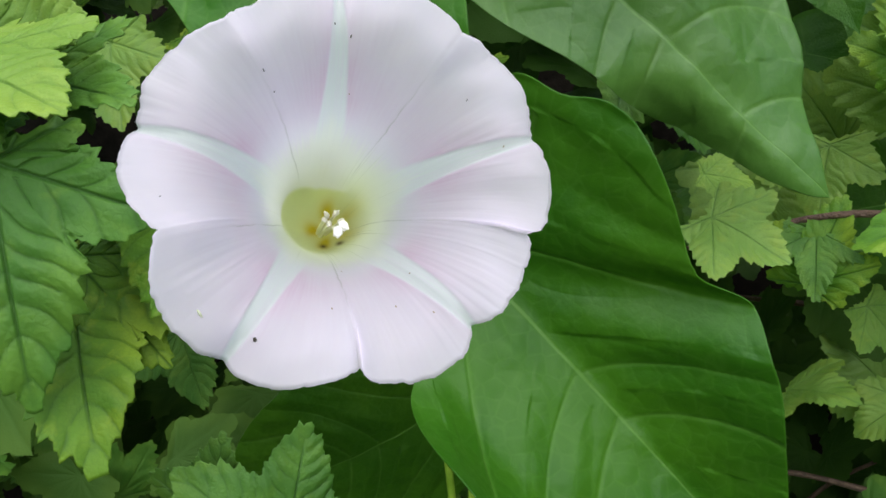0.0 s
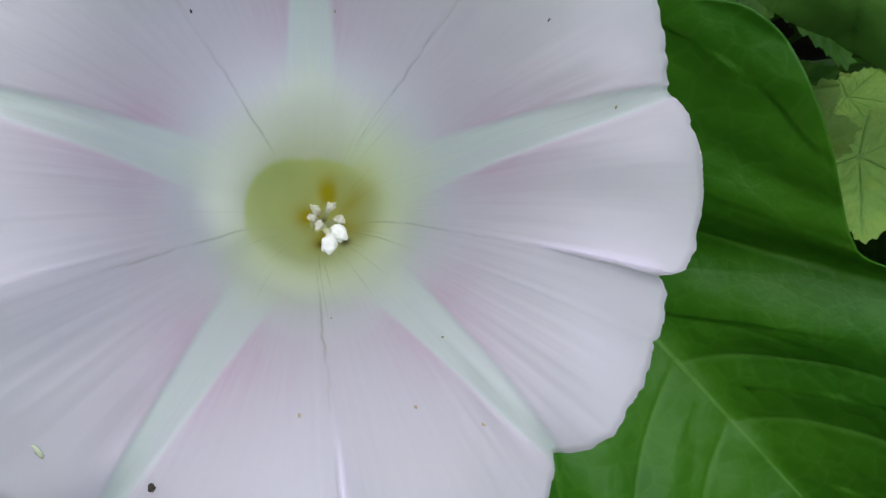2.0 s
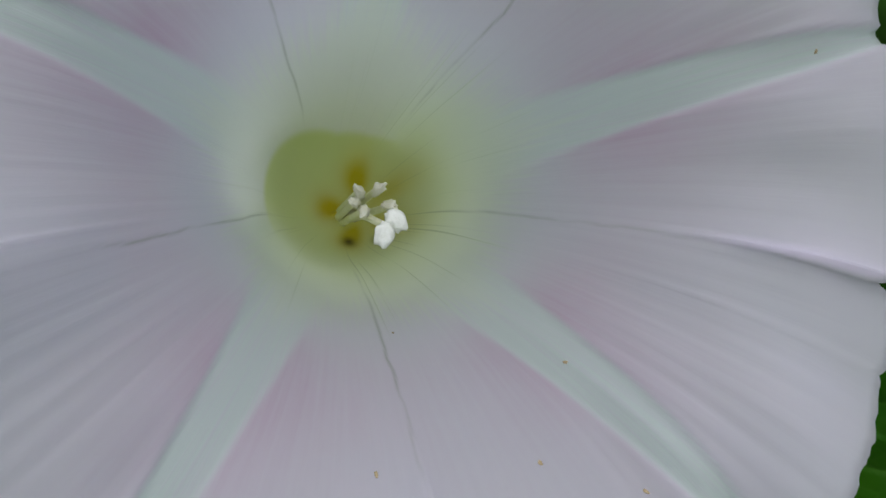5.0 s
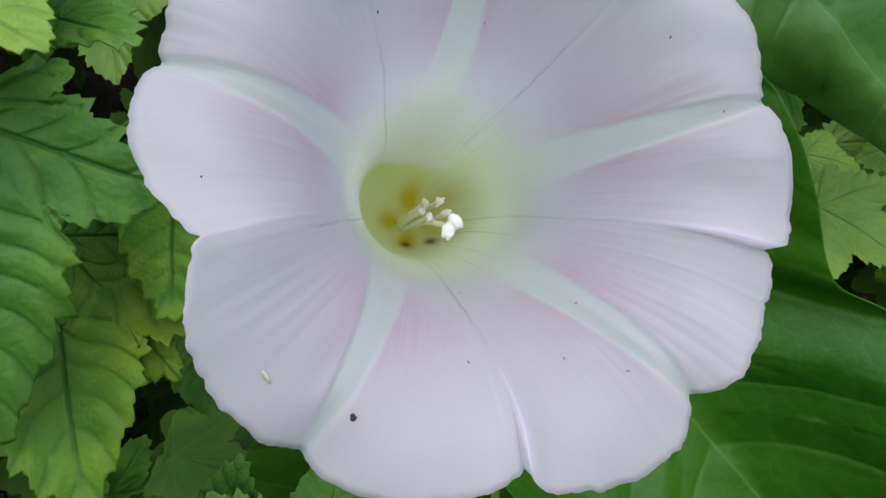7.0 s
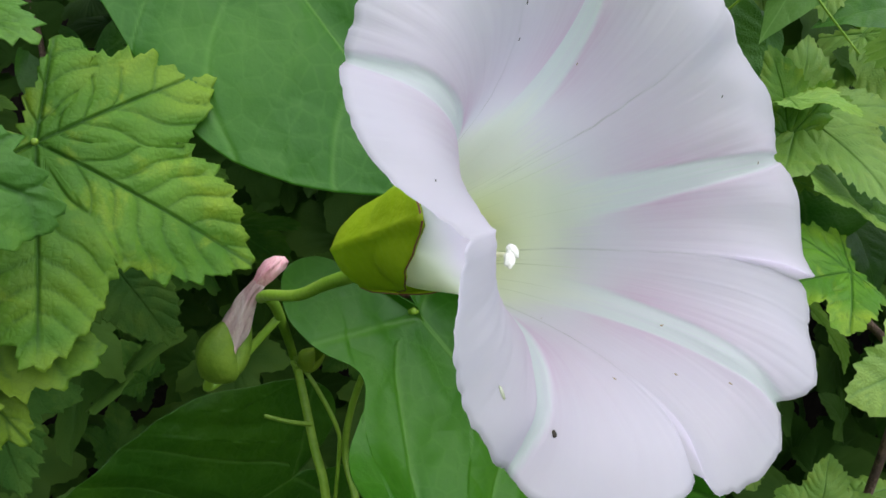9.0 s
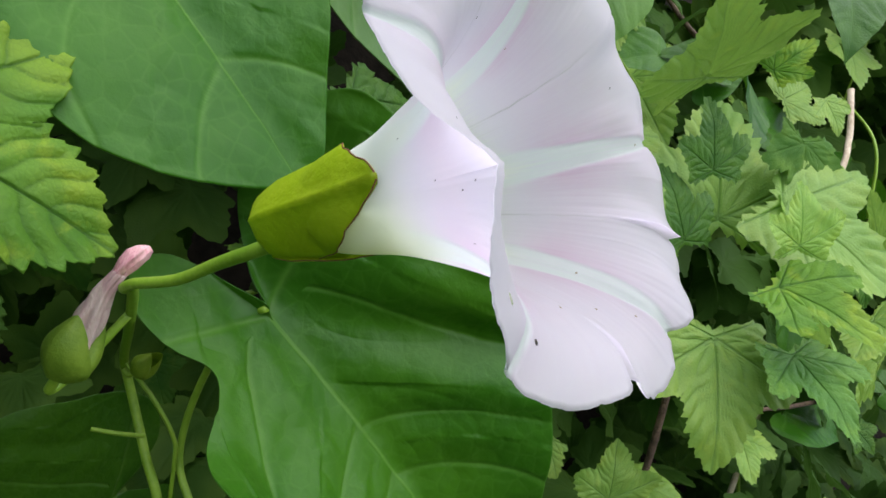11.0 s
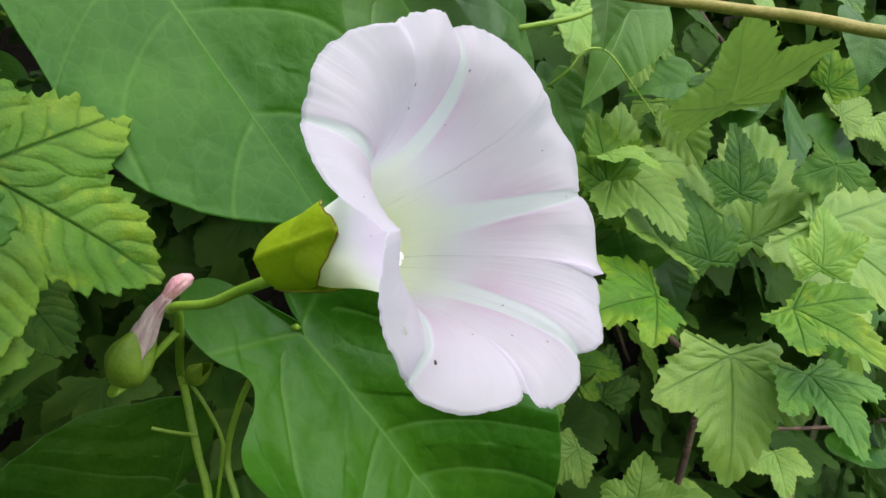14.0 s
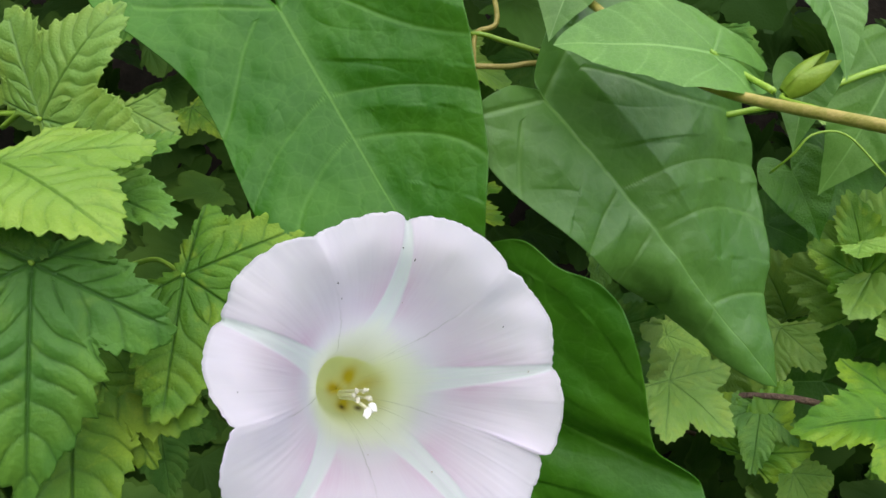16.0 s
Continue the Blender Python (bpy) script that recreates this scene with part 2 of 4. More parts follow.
# ---- building helpers ----
def mesh(name, verts, faces, mats, attrs=None, uv=None, slots=None, smooth=True):
    me = bpy.data.meshes.new(name)
    me.from_pydata([tuple(v) for v in np.asarray(verts, float)], [], [tuple(int(i) for i in f) for f in faces])
    for m in mats:
        me.materials.append(m)
    if slots is not None:
        me.polygons.foreach_set("material_index", np.asarray(slots, dtype=np.int32))
    me.polygons.foreach_set("use_smooth", np.full(len(me.polygons), smooth))
    for k, v in (attrs or {}).items():
        me.attributes.new(k, "FLOAT", "POINT").data.foreach_set("value", np.asarray(v, dtype=np.float32))
    if uv is not None:
        loops = np.empty(len(me.loops), dtype=np.int32)
        me.loops.foreach_get("vertex_index", loops)
        me.uv_layers.new(name="UVMap").data.foreach_set("uv", np.asarray(uv, dtype=np.float32)[loops].ravel())
    me.update()
    return me


def thing(name, place, label, category, group="", kind=""):
    ob = new(name)
    ob.location = place
    ob.empty_display_size = 0.01
    return tagged(ob, label, category, group, kind)


def origin(ob):
    v = Vector((0, 0, 0))
    while ob is not None:
        v += ob.location
        ob = ob.parent
    return v


def part(name, data, parent, label="", m=None):
    """A mesh in world metres as a part of parent; m: its pose in the world, for meshes in their own coordinates."""
    ob = new(name, data)
    ob.parent = parent
    ob.matrix_parent_inverse = Matrix.Identity(4)
    base = origin(parent)
    ob.matrix_basis = Matrix.Translation(-base) @ (m if m is not None else Matrix.Identity(4))
    return tagged(ob, label) if label else ob


def spline(points, n):
    p = np.asarray(points, float)
    p = np.vstack([2 * p[0] - p[1], p, 2 * p[-1] - p[-2]])
    out = []
    k = len(p) - 3
    for u in np.linspace(0, k, n):
        i = min(int(u), k - 1)
        t = u - i
        a, b, c, d = p[i:i + 4]
        out.append(0.5 * (2 * b + (c - a) * t + (2 * a - 5 * b + 4 * c - d) * t * t + (3 * b - a - 3 * c + d) * t ** 3))
    return np.array(out)


def tube_data(points, radii, sides=10, n=40, rough=0.0, seed=0):
    """A round stalk along a smooth line; radii from start to end."""
    line = spline(points, n)
    rad = np.interp(np.linspace(0, 1, n), np.linspace(0, 1, len(radii)), radii)
    rng = np.random.default_rng(seed)
    verts, faces = [], []
    side = np.array([0.3, 0.2, 1.0])
    for i in range(n):
        d = line[min(i + 1, n - 1)] - line[max(i - 1, 0)]
        d /= np.linalg.norm(d) + 1e-12
        side = side - d * (side @ d)
        side /= np.linalg.norm(side)
        other = np.cross(d, side)
        for k in range(sides):
            a = 2 * math.pi * k / sides
            r = rad[i] * (1 + rough * rng.normal())
            verts.append(line[i] + r * (math.cos(a) * side + math.sin(a) * other))
    for i in range(n - 1):
        for k in range(sides):
            faces.append((i * sides + k, i * sides + (k + 1) % sides, (i + 1) * sides + (k + 1) % sides, (i + 1) * sides + k))
    faces.append(tuple(range(sides))[::-1])
    faces.append(tuple((n - 1) * sides + k for k in range(sides)))
    return np.array(verts), faces


def tube(name, points, radii, mat, parent, label="", sides=10, n=40, rough=0.0, seed=0):
    v, f = tube_data(points, radii, sides, n, rough, seed)
    base = np.array(origin(parent))
    ob = part(name, mesh(name, v - base, f, [mat]), parent, label)
    ob.matrix_basis = Matrix.Identity(4)
    return ob


def blob_data(centre, axes, radii, bumps=0.1, seed=0, seg=16, rings=10):
    """A rounded, slightly uneven lump."""
    rng = np.random.default_rng(seed)
    off = Vector(rng.uniform(0, 50, 3))
    verts, faces = [], []
    for j in range(rings + 1):
        a = math.pi * j / rings
        for k in range(seg):
            b = 2 * math.pi * k / seg
            d = np.array([math.sin(a) * math.cos(b), math.sin(a) * math.sin(b), math.cos(a)])
            r = 1 + bumps * noise.noise(Vector(d * 2.2) + off)
            verts.append(np.asarray(centre) + sum(axes[i] * d[i] * radii[i] * r for i in range(3)))
    for j in range(rings):
        for k in range(seg):
            faces.append((j * seg + k, j * seg + (k + 1) % seg, (j + 1) * seg + (k + 1) % seg, (j + 1) * seg + k))
    return verts, faces


def unit(v):
    v = np.asarray(v, float)
    return v / np.linalg.norm(v)


# ---- leaves: local x runs from the stalk (0) to the tip (1), y to the side, z out of the upper face ----
def closed_outline(points, n):
    p = spline(points, 800)
    d = np.r_[0, np.cumsum(np.linalg.norm(np.diff(p, axis=0), axis=1))]
    s = np.linspace(0, 1, n) ** 1.25 * d[-1]
    return np.stack([np.interp(s, d, p[:, 0]), np.interp(s, d, p[:, 1])], 1)


def bind_outline(n, width=1.0, lobe=1.0):
    half = [(1, 0), (0.93, 0.028), (0.82, 0.085), (0.66, 0.175), (0.46, 0.29), (0.25, 0.385), (0.06, 0.43),
            (-0.10 * lobe, 0.40), (-0.22 * lobe, 0.32), (-0.26 * lobe, 0.21), (-0.20 * lobe, 0.10), (-0.07, 0.025), (0.0, 0.0)]
    half = [(x, y * width) for x, y in half]
    return halves_outline(n, half, half)


def halves_outline(n, upper, lower):
    """A leaf whose two halves differ; each runs from the tip (1, 0) to the stalk (0, 0)."""
    a, b = (closed_outline(h, n // 2 + 1) for h in (upper, lower))
    return np.vstack([a, (b[::-1] * np.array([1, -1]))[1:-1]]), np.array([0.035, 0.0])


def currant_outline(n, seed, lobes, teeth=0.052):
    """lobes: (angle in degrees, reach, depth of the bay towards the next) of each lobe."""
    rng = np.random.default_rng(seed)
    th = np.linspace(-math.pi, math.pi, 1441)
    r = np.full_like(th, 0.05)
    order = sorted((radians(a), reach, bay) for a, reach, bay in lobes)
    order = [(-math.pi, 0.05, 1.0)] + order + [(math.pi, 0.05, 1.0)]
    for (a0, r0, b0), (a1, r1, b1) in zip(order, order[1:]):
        # two straight sides meet in the bay between neighbouring lobes
        if r0 < 0.1 or r1 < 0.1:
            sides = [(a0, r0, a1, r1)]
        else:
            am = a0 + (a1 - a0) * (0.5 + 0.43 * (r0 - r1) / (r0 + r1))
            rm = 0.5 * (b0 + b1) * 0.5 * (r0 + r1) * rng.uniform(0.94, 1.06)
            sides = [(a0, r0, am, rm), (am, rm, a1, r1)]
        for s0, q0, s1, q1 in sides:
            k = (th >= s0) & (th <= s1)
            u = (th[k] - s0) / (s1 - s0)
            line = q0 * q1 * math.sin(s1 - s0) / (q0 * np.sin(th[k] - s0) + q1 * np.sin(s1 - th[k]))
            full = 0.07 + 0.55 * max(0.0, 0.72 - 0.5 * (b0 + b1))
            r[k] = line * (1 + full * np.sin(math.pi * u))
    k = np.ones(17) / 17
    soft = np.convolve(np.r_[r[-9:-1], r, r[1:9]], k, "valid")
    r = np.where(r > soft, r * 0.75 + soft * 0.25, soft)
    p = np.stack([r * np.cos(th), r * np.sin(th)], 1)
    s = np.r_[0, np.cumsum(np.linalg.norm(np.diff(p, axis=0), axis=1))]
    towards = np.sign(np.gradient(r))
    towards[towards == 0] = 1
    phase = s / 0.125 + 0.35 * np.sin(s * 5 + rng.uniform(0, 6)) + rng.uniform(0, 1)
    f = phase % 1.0
    f2 = (phase * 2.3) % 1.0
    saw = np.where(towards > 0, f, 1 - f)
    saw2 = np.where(towards > 0, f2, 1 - f2)
    tooth = teeth * (0.75 + 0.35 * np.sin(s * 7.3 + seed)) * (saw ** 1.4 + 0.35 * saw2) * np.clip((math.pi - np.abs(th)) / 0.9, 0.1, 1)
    nrm = np.stack([np.gradient(p[:, 1]), -np.gradient(p[:, 0])], 1)
    nrm /= np.linalg.norm(nrm, axis=1)[:, None] + 1e-9
    full = p + nrm * tooth[:, None]
    t = np.linspace(0, s[-1], n + 1)[:-1]
    plain, toothed = (np.stack([np.interp(t, s, q[:, 0]), np.interp(t, s, q[:, 1])], 1) / full[:, 0].max() for q in (p, full))
    return toothed, np.array([0.03, 0.0]), plain


def bind_veins(x, y):
    w = np.abs(y)
    main = np.exp(-(w / (0.0125 * (1.15 - 0.8 * np.clip(x, 0, 1)))) ** 2)
    q = x - 0.42 * w - 1.55 * w * w + 0.02
    k = q / 0.25 + 0.26 * np.sin(8 * x + 3 * np.sign(y)) + 0.12 * np.sin(17 * q + 7 * w)
    lateral = np.exp(-((k - np.round(k)) * 0.25 / 0.0062) ** 2) * (np.round(k) >= 0) * (x > 0.02) * np.exp(-w * 1.2)
    side = np.exp(-((x + 0.55 * w - 0.02) / 0.008) ** 2) * (w < 0.33)
    cross = np.abs(np.sin(15 * w + 2.2 * np.sin(9 * x + np.sign(y)) + 2.1 * np.round(k)))
    swell = (np.cos(2 * math.pi * k) * -0.5 + 0.5) ** 0.7 * (0.45 + 0.55 * cross ** 0.6 + 0.2 * np.sin(31 * w - 9 * x))
    return np.clip(0.75 * lateral + 0.7 * side, 0, 1) * np.clip(w / 0.012, 0, 1), swell * np.clip(w / 0.08, 0, 1), main


def currant_veins(lobes):
    def veins(x, y):
        a = np.degrees(np.arctan2(y, x))
        r = np.hypot(x, y)
        angles = np.array([l[0] for l in lobes])
        diff = (a[:, None] - angles + 180) % 360 - 180
        k = np.abs(diff).argmin(1)
        d = np.radians(diff[np.arange(len(x)), k])
        along, across = r * np.cos(d), np.abs(r * np.sin(d))
        main = np.exp(-(across / (0.0085 - 0.004 * np.clip(along, 0, 1))) ** 2)
        q = (along - 0.95 * across) / 0.14 + 0.4 * (k % 2) + 0.30 * np.sin(along * 8 + 2 * k + 3 * np.sign(d)) + 0.12 * np.sin(23 * across + 9 * along)
        lateral = np.exp(-((q - np.round(q)) * 0.14 / 0.0060) ** 2) * (q > 0.5)
        swell = (0.5 - 0.5 * np.cos(2 * math.pi * q)) * np.clip(across / 0.06, 0, 1) * (0.7 + 0.3 * np.sin(26 * across + 15 * along + k))
        return np.clip(main + 0.7 * lateral, 0, 1), swell, main
    return veins


def leaf_data(name, outline, veins, mat, rings, fold=0.15, arch=0.06, curl=0.0, wave=0.03, twist=0.0, pucker=0.012, groove=0.006, seed=1, dent=0.0, roll=0.0, wings=None, lumps=0.0, turn=0.15, ridge=0.0):
    edge, mid = outline[:2]
    smooth_edge = outline[2] if len(outline) > 2 else edge
    n = len(edge)
    b = np.linspace(0, 1, rings + 1)[1:] ** 0.9
    xy = np.vstack([mid[None], (mid + b[:, None, None] * (smooth_edge + (edge - smooth_edge) * b[:, None, None] ** 8 - mid)).reshape(-1, 2)])
    x, y = xy[:, 0], xy[:, 1]
    v, swell, main = veins(x, y)
    w = np.sqrt(y * y + 0.0006) - 0.0245
    rng = np.random.default_rng(seed)
    ph = rng.uniform(0, 6.28, 4)
    rim = np.r_[0, np.repeat(b, n)]
    z = fold * w + 4 * arch * x * (1 - x) + curl * y * y + twist * x * y
    z += wave * rim ** 2 * (np.sin(7 * x + 4 * y + ph[0]) + 0.6 * np.sin(13 * x - 9 * y + ph[1]))
    z -= dent * np.exp(-((x - 0.30 - 0.93 * (y - 0.31)) / 0.075) ** 2) * np.clip(y / 0.30, 0, 1) ** 0.8
    z += roll * np.clip(-y - 0.215, 0, 1) ** 2 * np.clip((x + 0.05) / 0.25, 0, 1)
    z += ridge * np.clip((y - 0.005) / 0.085, 0, 1) * np.clip((0.62 - x) / 0.3, 0, 1)
    z += pucker * swell - groove * v
    if lumps:
        z += lumps * np.array([rim_share * noise.noise(Vector((5 * a + seed, 7 * b, 0.5))) + 0.30 * noise.noise(Vector((14 * a, 17 * b + seed, 3.5))) + 0.05 * noise.noise(Vector((40 * a, 40 * b + seed, 6.5))) for a, b, rim_share in zip(x, y, rim)])
    if wings:
        # both halves stand up from the midrib by these angles (side of +y, side of -y, lobe of -y)
        lobe = wings[1] + (wings[-1] - wings[1]) * np.clip((turn - x) / 0.25, 0, 1)
        lean = np.radians(np.where(y > 0, wings[0], lobe) * 1.15 * np.abs(y) / (np.abs(y) + 0.045))
        y, z = y * np.cos(lean) - z * np.sin(lean) * np.sign(y), w * np.sin(lean) + z * np.cos(lean)
    verts = np.stack([x, y, z], 1)
    faces = [(0, 1 + k, 1 + (k + 1) % n) for k in range(n)]
    for j in range(rings - 1):
        o = 1 + j * n
        faces += [(o + k, o + n + k, o + n + (k + 1) % n, o + (k + 1) % n) for k in range(n)]
    return mesh(name, verts, faces, [mat], {"vein": v, "rim": rim})


def leaf_pose(base, tip, normal, shrink=1.0):
    base, tip = np.asarray(base, float), np.asarray(tip, float)
    length = np.linalg.norm(tip - base)
    ax = (tip - base) / length
    az = unit(np.asarray(normal, float) - ax * (np.asarray(normal, float) @ ax))
    ay = np.cross(az, ax)
    m = Matrix(((*[ax[0], ay[0], az[0]], base[0]), (*[ax[1], ay[1], az[1]], base[1]), (*[ax[2], ay[2], az[2]], base[2]), (0, 0, 0, 1)))
    return m @ Matrix.Diagonal((length, length, length, 1))


def add_leaf(plant, data, base, tip, normal, label="", thick=0.0):
    ob = part("leaf", data, plant, label, leaf_pose(base, tip, normal))
    if thick:
        s = ob.modifiers.new("thickness", "SOLIDIFY")
        s.thickness, s.offset = thick / np.linalg.norm(np.asarray(tip) - np.asarray(base)), -1
    return ob


# ---- the ground: one sheet of unseen short grass, with an added earth bank behind the hedge ----
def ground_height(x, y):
    # the bank is added as a dark backing for the leaf gaps
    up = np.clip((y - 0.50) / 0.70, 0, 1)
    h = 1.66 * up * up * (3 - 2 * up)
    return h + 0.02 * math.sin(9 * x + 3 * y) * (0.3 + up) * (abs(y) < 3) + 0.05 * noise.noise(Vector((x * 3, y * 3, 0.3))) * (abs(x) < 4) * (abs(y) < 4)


gx = np.r_[-400, -60, -12, -5, np.linspace(-3.4, -1.6, 10), np.linspace(-1.5, 2.5, 81), np.linspace(2.6, 3.6, 6), 5, 12, 60, 400]
gy = np.r_[-400, -60, -12, -5, np.linspace(-3.2, -0.6, 14), np.linspace(-0.5, 1.6, 64), 3, 8, 40, 400]
gv = [(x, y, ground_height(x, y)) for y in gy for x in gx]
gf = [(j * len(gx) + i, j * len(gx) + i + 1, (j + 1) * len(gx) + i + 1, (j + 1) * len(gx) + i) for j in range(len(gy) - 1) for i in range(len(gx) - 1)]
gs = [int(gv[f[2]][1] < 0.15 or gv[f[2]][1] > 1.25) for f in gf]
tagged(new("ground", mesh("ground", gv, gf, [SOIL, GRASS], slots=gs)), "bare soil darkened for shade, rising to an added bank; unseen short grass beyond", "ground", kind="structure")

# ---- the open flower: a trumpet about its own axis ----
CENTRE = np.array([-0.0166, 0.1304, 0.8937])
AXIS = unit((0.270, -0.930, 0.250))
ACROSS = unit(np.cross((0, 0, 1), AXIS))
UPWARD = np.cross(AXIS, ACROSS)


def in_flower(u, v, w):
    return CENTRE + u * ACROSS + v * UPWARD + w * AXIS


# where the bands (even rows) and the creases (odd rows) reach the rim: angle, radius, height; then how far the lobe
# up to the next one stands out, leans out to one side, rolls back and lifts to one side
RIM = np.array([
    (11.8, 0.0361, -0.0012, 0.0027, -0.0002, 0.0011, 0.0012),
    (49.9, 0.0353, 0.0008, 0.0021, 0.0002, -0.0005, -0.0007),
    (88.3, 0.0360, -0.0048, 0.0003, 0.0002, 0.0000, 0.0017),
    (124.1, 0.0346, -0.0001, 0.0025, 0.0001, 0.0029, -0.0018),
    (162.4, 0.0355, -0.0071, 0.0029, -0.0001, 0.0007, 0.0013),
    (195.3, 0.0317, 0.0053, 0.0031, 0.0003, -0.0008, -0.0009),
    (233.7, 0.0362, -0.0014, 0.0016, 0.0005, -0.0007, -0.0002),
    (269.4, 0.0329, 0.0057, 0.0035, -0.0002, 0.0007, -0.0007),
    (306.5, 0.0331, 0.0039, 0.0013, -0.0002, -0.0007, 0.0015),
    (341.1, 0.0340, 0.0047, 0.0031, 0.0007, 0.0017, -0.0018)])
# small nicks and tears in the rim: angle, depth, width in degrees
NICKS = ((269.6, 0.0011, 1.2), (330.5, 0.0009, 1.6), (341.2, 0.0005, 1.0), (195.5, 0.0006, 1.4), (319.0, 0.0003, 1.5), (88.0, 0.0004, 1.0))
PROFILE_R = np.array([0.0001, 0.0038, 0.0070, 0.0097, 0.0128, 0.0162, 0.0205, 0.0245, 0.0290, 0.0345])
PROFILE_Z = np.array([-0.0525, -0.0490, -0.0425, -0.031, -0.0215, -0.0135, -0.0065, -0.0022, 0.0002, 0.0])


def step(x, a, b):
    t = np.clip((x - a) / (b - a), 0, 1)
    return t * t * (3 - 2 * t)


def corolla_data(nt=720, ns=84):
    ang = np.linspace(0, 360, nt, endpoint=False)
    pa = np.r_[RIM[-1, 0] - 360, RIM[:, 0], RIM[0, 0] + 360]
    pr, pz = np.r_[RIM[-1, 1], RIM[:, 1], RIM[0, 1]], np.r_[RIM[-1, 2], RIM[:, 2], RIM[0, 2]]
    i = np.clip(np.searchsorted(pa, ang, "right") - 1, 0, len(pa) - 2)
    u = (ang - pa[i]) / (pa[i + 1] - pa[i])
    e = u * u * (3 - 2 * u)
    bulge, skew = np.sin(math.pi * u) ** 0.75, np.sin(2 * math.pi * u)
    lobe = RIM[(i - 1) % 10]
    rim_r = pr[i] + (pr[i + 1] - pr[i]) * e + lobe[:, 3] * bulge + lobe[:, 4] * skew
    for a, deep, wide in NICKS:
        rim_r = rim_r - deep * np.exp(-np.abs(ang - a) / wide)
    rag = np.array([noise.noise(Vector((math.cos(radians(a)) * 9, math.sin(radians(a)) * 9, 2))) + 0.6 * noise.noise(Vector((math.cos(radians(a)) * 26, math.sin(radians(a)) * 26, 5))) for a in ang])
    rim_r = rim_r + 0.00055 * rag + np.array([0.00016 * noise.noise(Vector((math.cos(radians(a)) * 70, math.sin(radians(a)) * 70, 8))) for a in ang])
    rim_z = pz[i] + (pz[i + 1] - pz[i]) * e - lobe[:, 5] * bulge + lobe[:, 6] * skew
    node_is_band = (np.arange(len(pa)) - 1) % 2 == 0
    left_band = node_is_band[i]
    d_band = np.where(left_band, ang - pa[i], pa[i + 1] - ang)       # degrees from the nearest band
    d_crease = np.where(left_band, pa[i + 1] - ang, ang - pa[i])
    low_fold = ((ang > 306.5) & (ang < 341.1)) * np.exp(-(341.1 - ang) / 7.0)
    notch_fold = ((ang > 234) & (ang < 269.7)) * np.exp(-(269.7 - ang) / 6.0)
    s = np.linspace(0, 1, ns)
    line = spline(np.stack([PROFILE_R, PROFILE_Z], 1), 400)
    dist = np.r_[0, np.cumsum(np.linalg.norm(np.diff(line, axis=0), axis=1))]
    dist /= dist[-1]
    R0, Z0 = np.interp(s, dist, line[:, 0]), np.interp(s, dist, line[:, 1])
    R, A = np.meshgrid(R0, ang, indexing="ij")
    Z = np.repeat(Z0[:, None], nt, 1)
    w = step(R, 0.011, 0.0345)
    r = R * (1 + (rim_r / 0.0345 - 1)[None] * w)
    out = np.clip((R - 0.013) / 0.0215, 0, 1)
    z = Z + rim_z[None] * out ** 1.7
    band_half = np.interp(R, [0.008, 0.014, 0.020, 0.028, 0.035], [0.0034, 0.0029, 0.0021, 0.0014, 0.0006])
    arc_b, arc_c = np.radians(d_band)[None] * r, np.radians(d_crease)[None] * r
    band = 1 - step(arc_b, band_half * 0.75, band_half * 1.1)
    z -= 0.00045 * band * step(R, 0.010, 0.02)
    z -= 0.0005 * np.exp(-arc_c / 0.0007) * step(R, 0.009, 0.020)
    z -= (0.0023 * low_fold + 0.0013 * notch_fold)[None] * step(R, 0.019, 0.032)
    z += 0.0002 * np.sin(A * 0.35 + R * 500) * out
    lumps = np.array([[noise.noise(Vector((math.cos(radians(a)) * q * 160, math.sin(radians(a)) * q * 160, 3.0))) + 0.6 * noise.noise(Vector((a * 0.16, q * 60, 9.0))) for a in ang] for q in R0])
    z += 0.00042 * lumps * out ** 0.7
    # a fuller shoulder on the upper side of the mouth
    up_side = 0.5 - 0.5 * np.cos(np.radians(A - 306))
    r -= 0.0004 * up_side * np.exp(-((R - 0.0100) / 0.0016) ** 2)
    pink = step(R, 0.0135, 0.0185) * (0.30 + 0.85 * np.exp(-np.abs(arc_b - band_half) / 0.0035)) * np.interp(R, [0.014, 0.019, 0.026, 0.035], [1.0, 1.0, 0.45, 0.16]) * (1 - band)
    pale = 1 - step(R - 0.0030 * np.exp(-arc_b / 0.003) + 0.0012, 0.0095, 0.0175)
    lip = np.interp(A % 360, [0, 40, 65, 95, 131, 150, 180, 215, 250, 360], [0.0086, 0.0080, 0.0074, 0.0072, 0.0082, 0.0087, 0.0092, 0.0098, 0.0094, 0.0086])
    hard = 1 - step(R, lip - 0.0003, lip + 0.0003)
    softly = (1 - step(R, 0.0050, 0.0150)) * 0.95
    blend = step(up_side, 0.45, 0.80)
    throat = hard * blend + softly * (1 - blend)
    # the petals fold over the mouth of the tube on its upper side
    z -= 0.0010 * blend * (1 - step(R, lip - 0.0009, lip + 0.0003))
    # five amber spots round the foot of the stamens, two of them with a dark dot
    du, dv = R * np.cos(np.radians(A)) - 0.0028, R * np.sin(np.radians(A)) + 0.0004
    spot_r, spot_a = np.hypot(du, dv), np.arctan2(dv, du) - radians(28)
    heart = np.clip((0.30 + 0.55 * (1 - step(du, 0.0, 0.0025))) * np.exp(-((spot_r - 0.0040) / 0.0021) ** 2) * np.abs(np.cos(spot_a * 2.5)) ** 2.5 + 0.45 * (1 - step(spot_r, 0.002, 0.0075)), 0, 1)
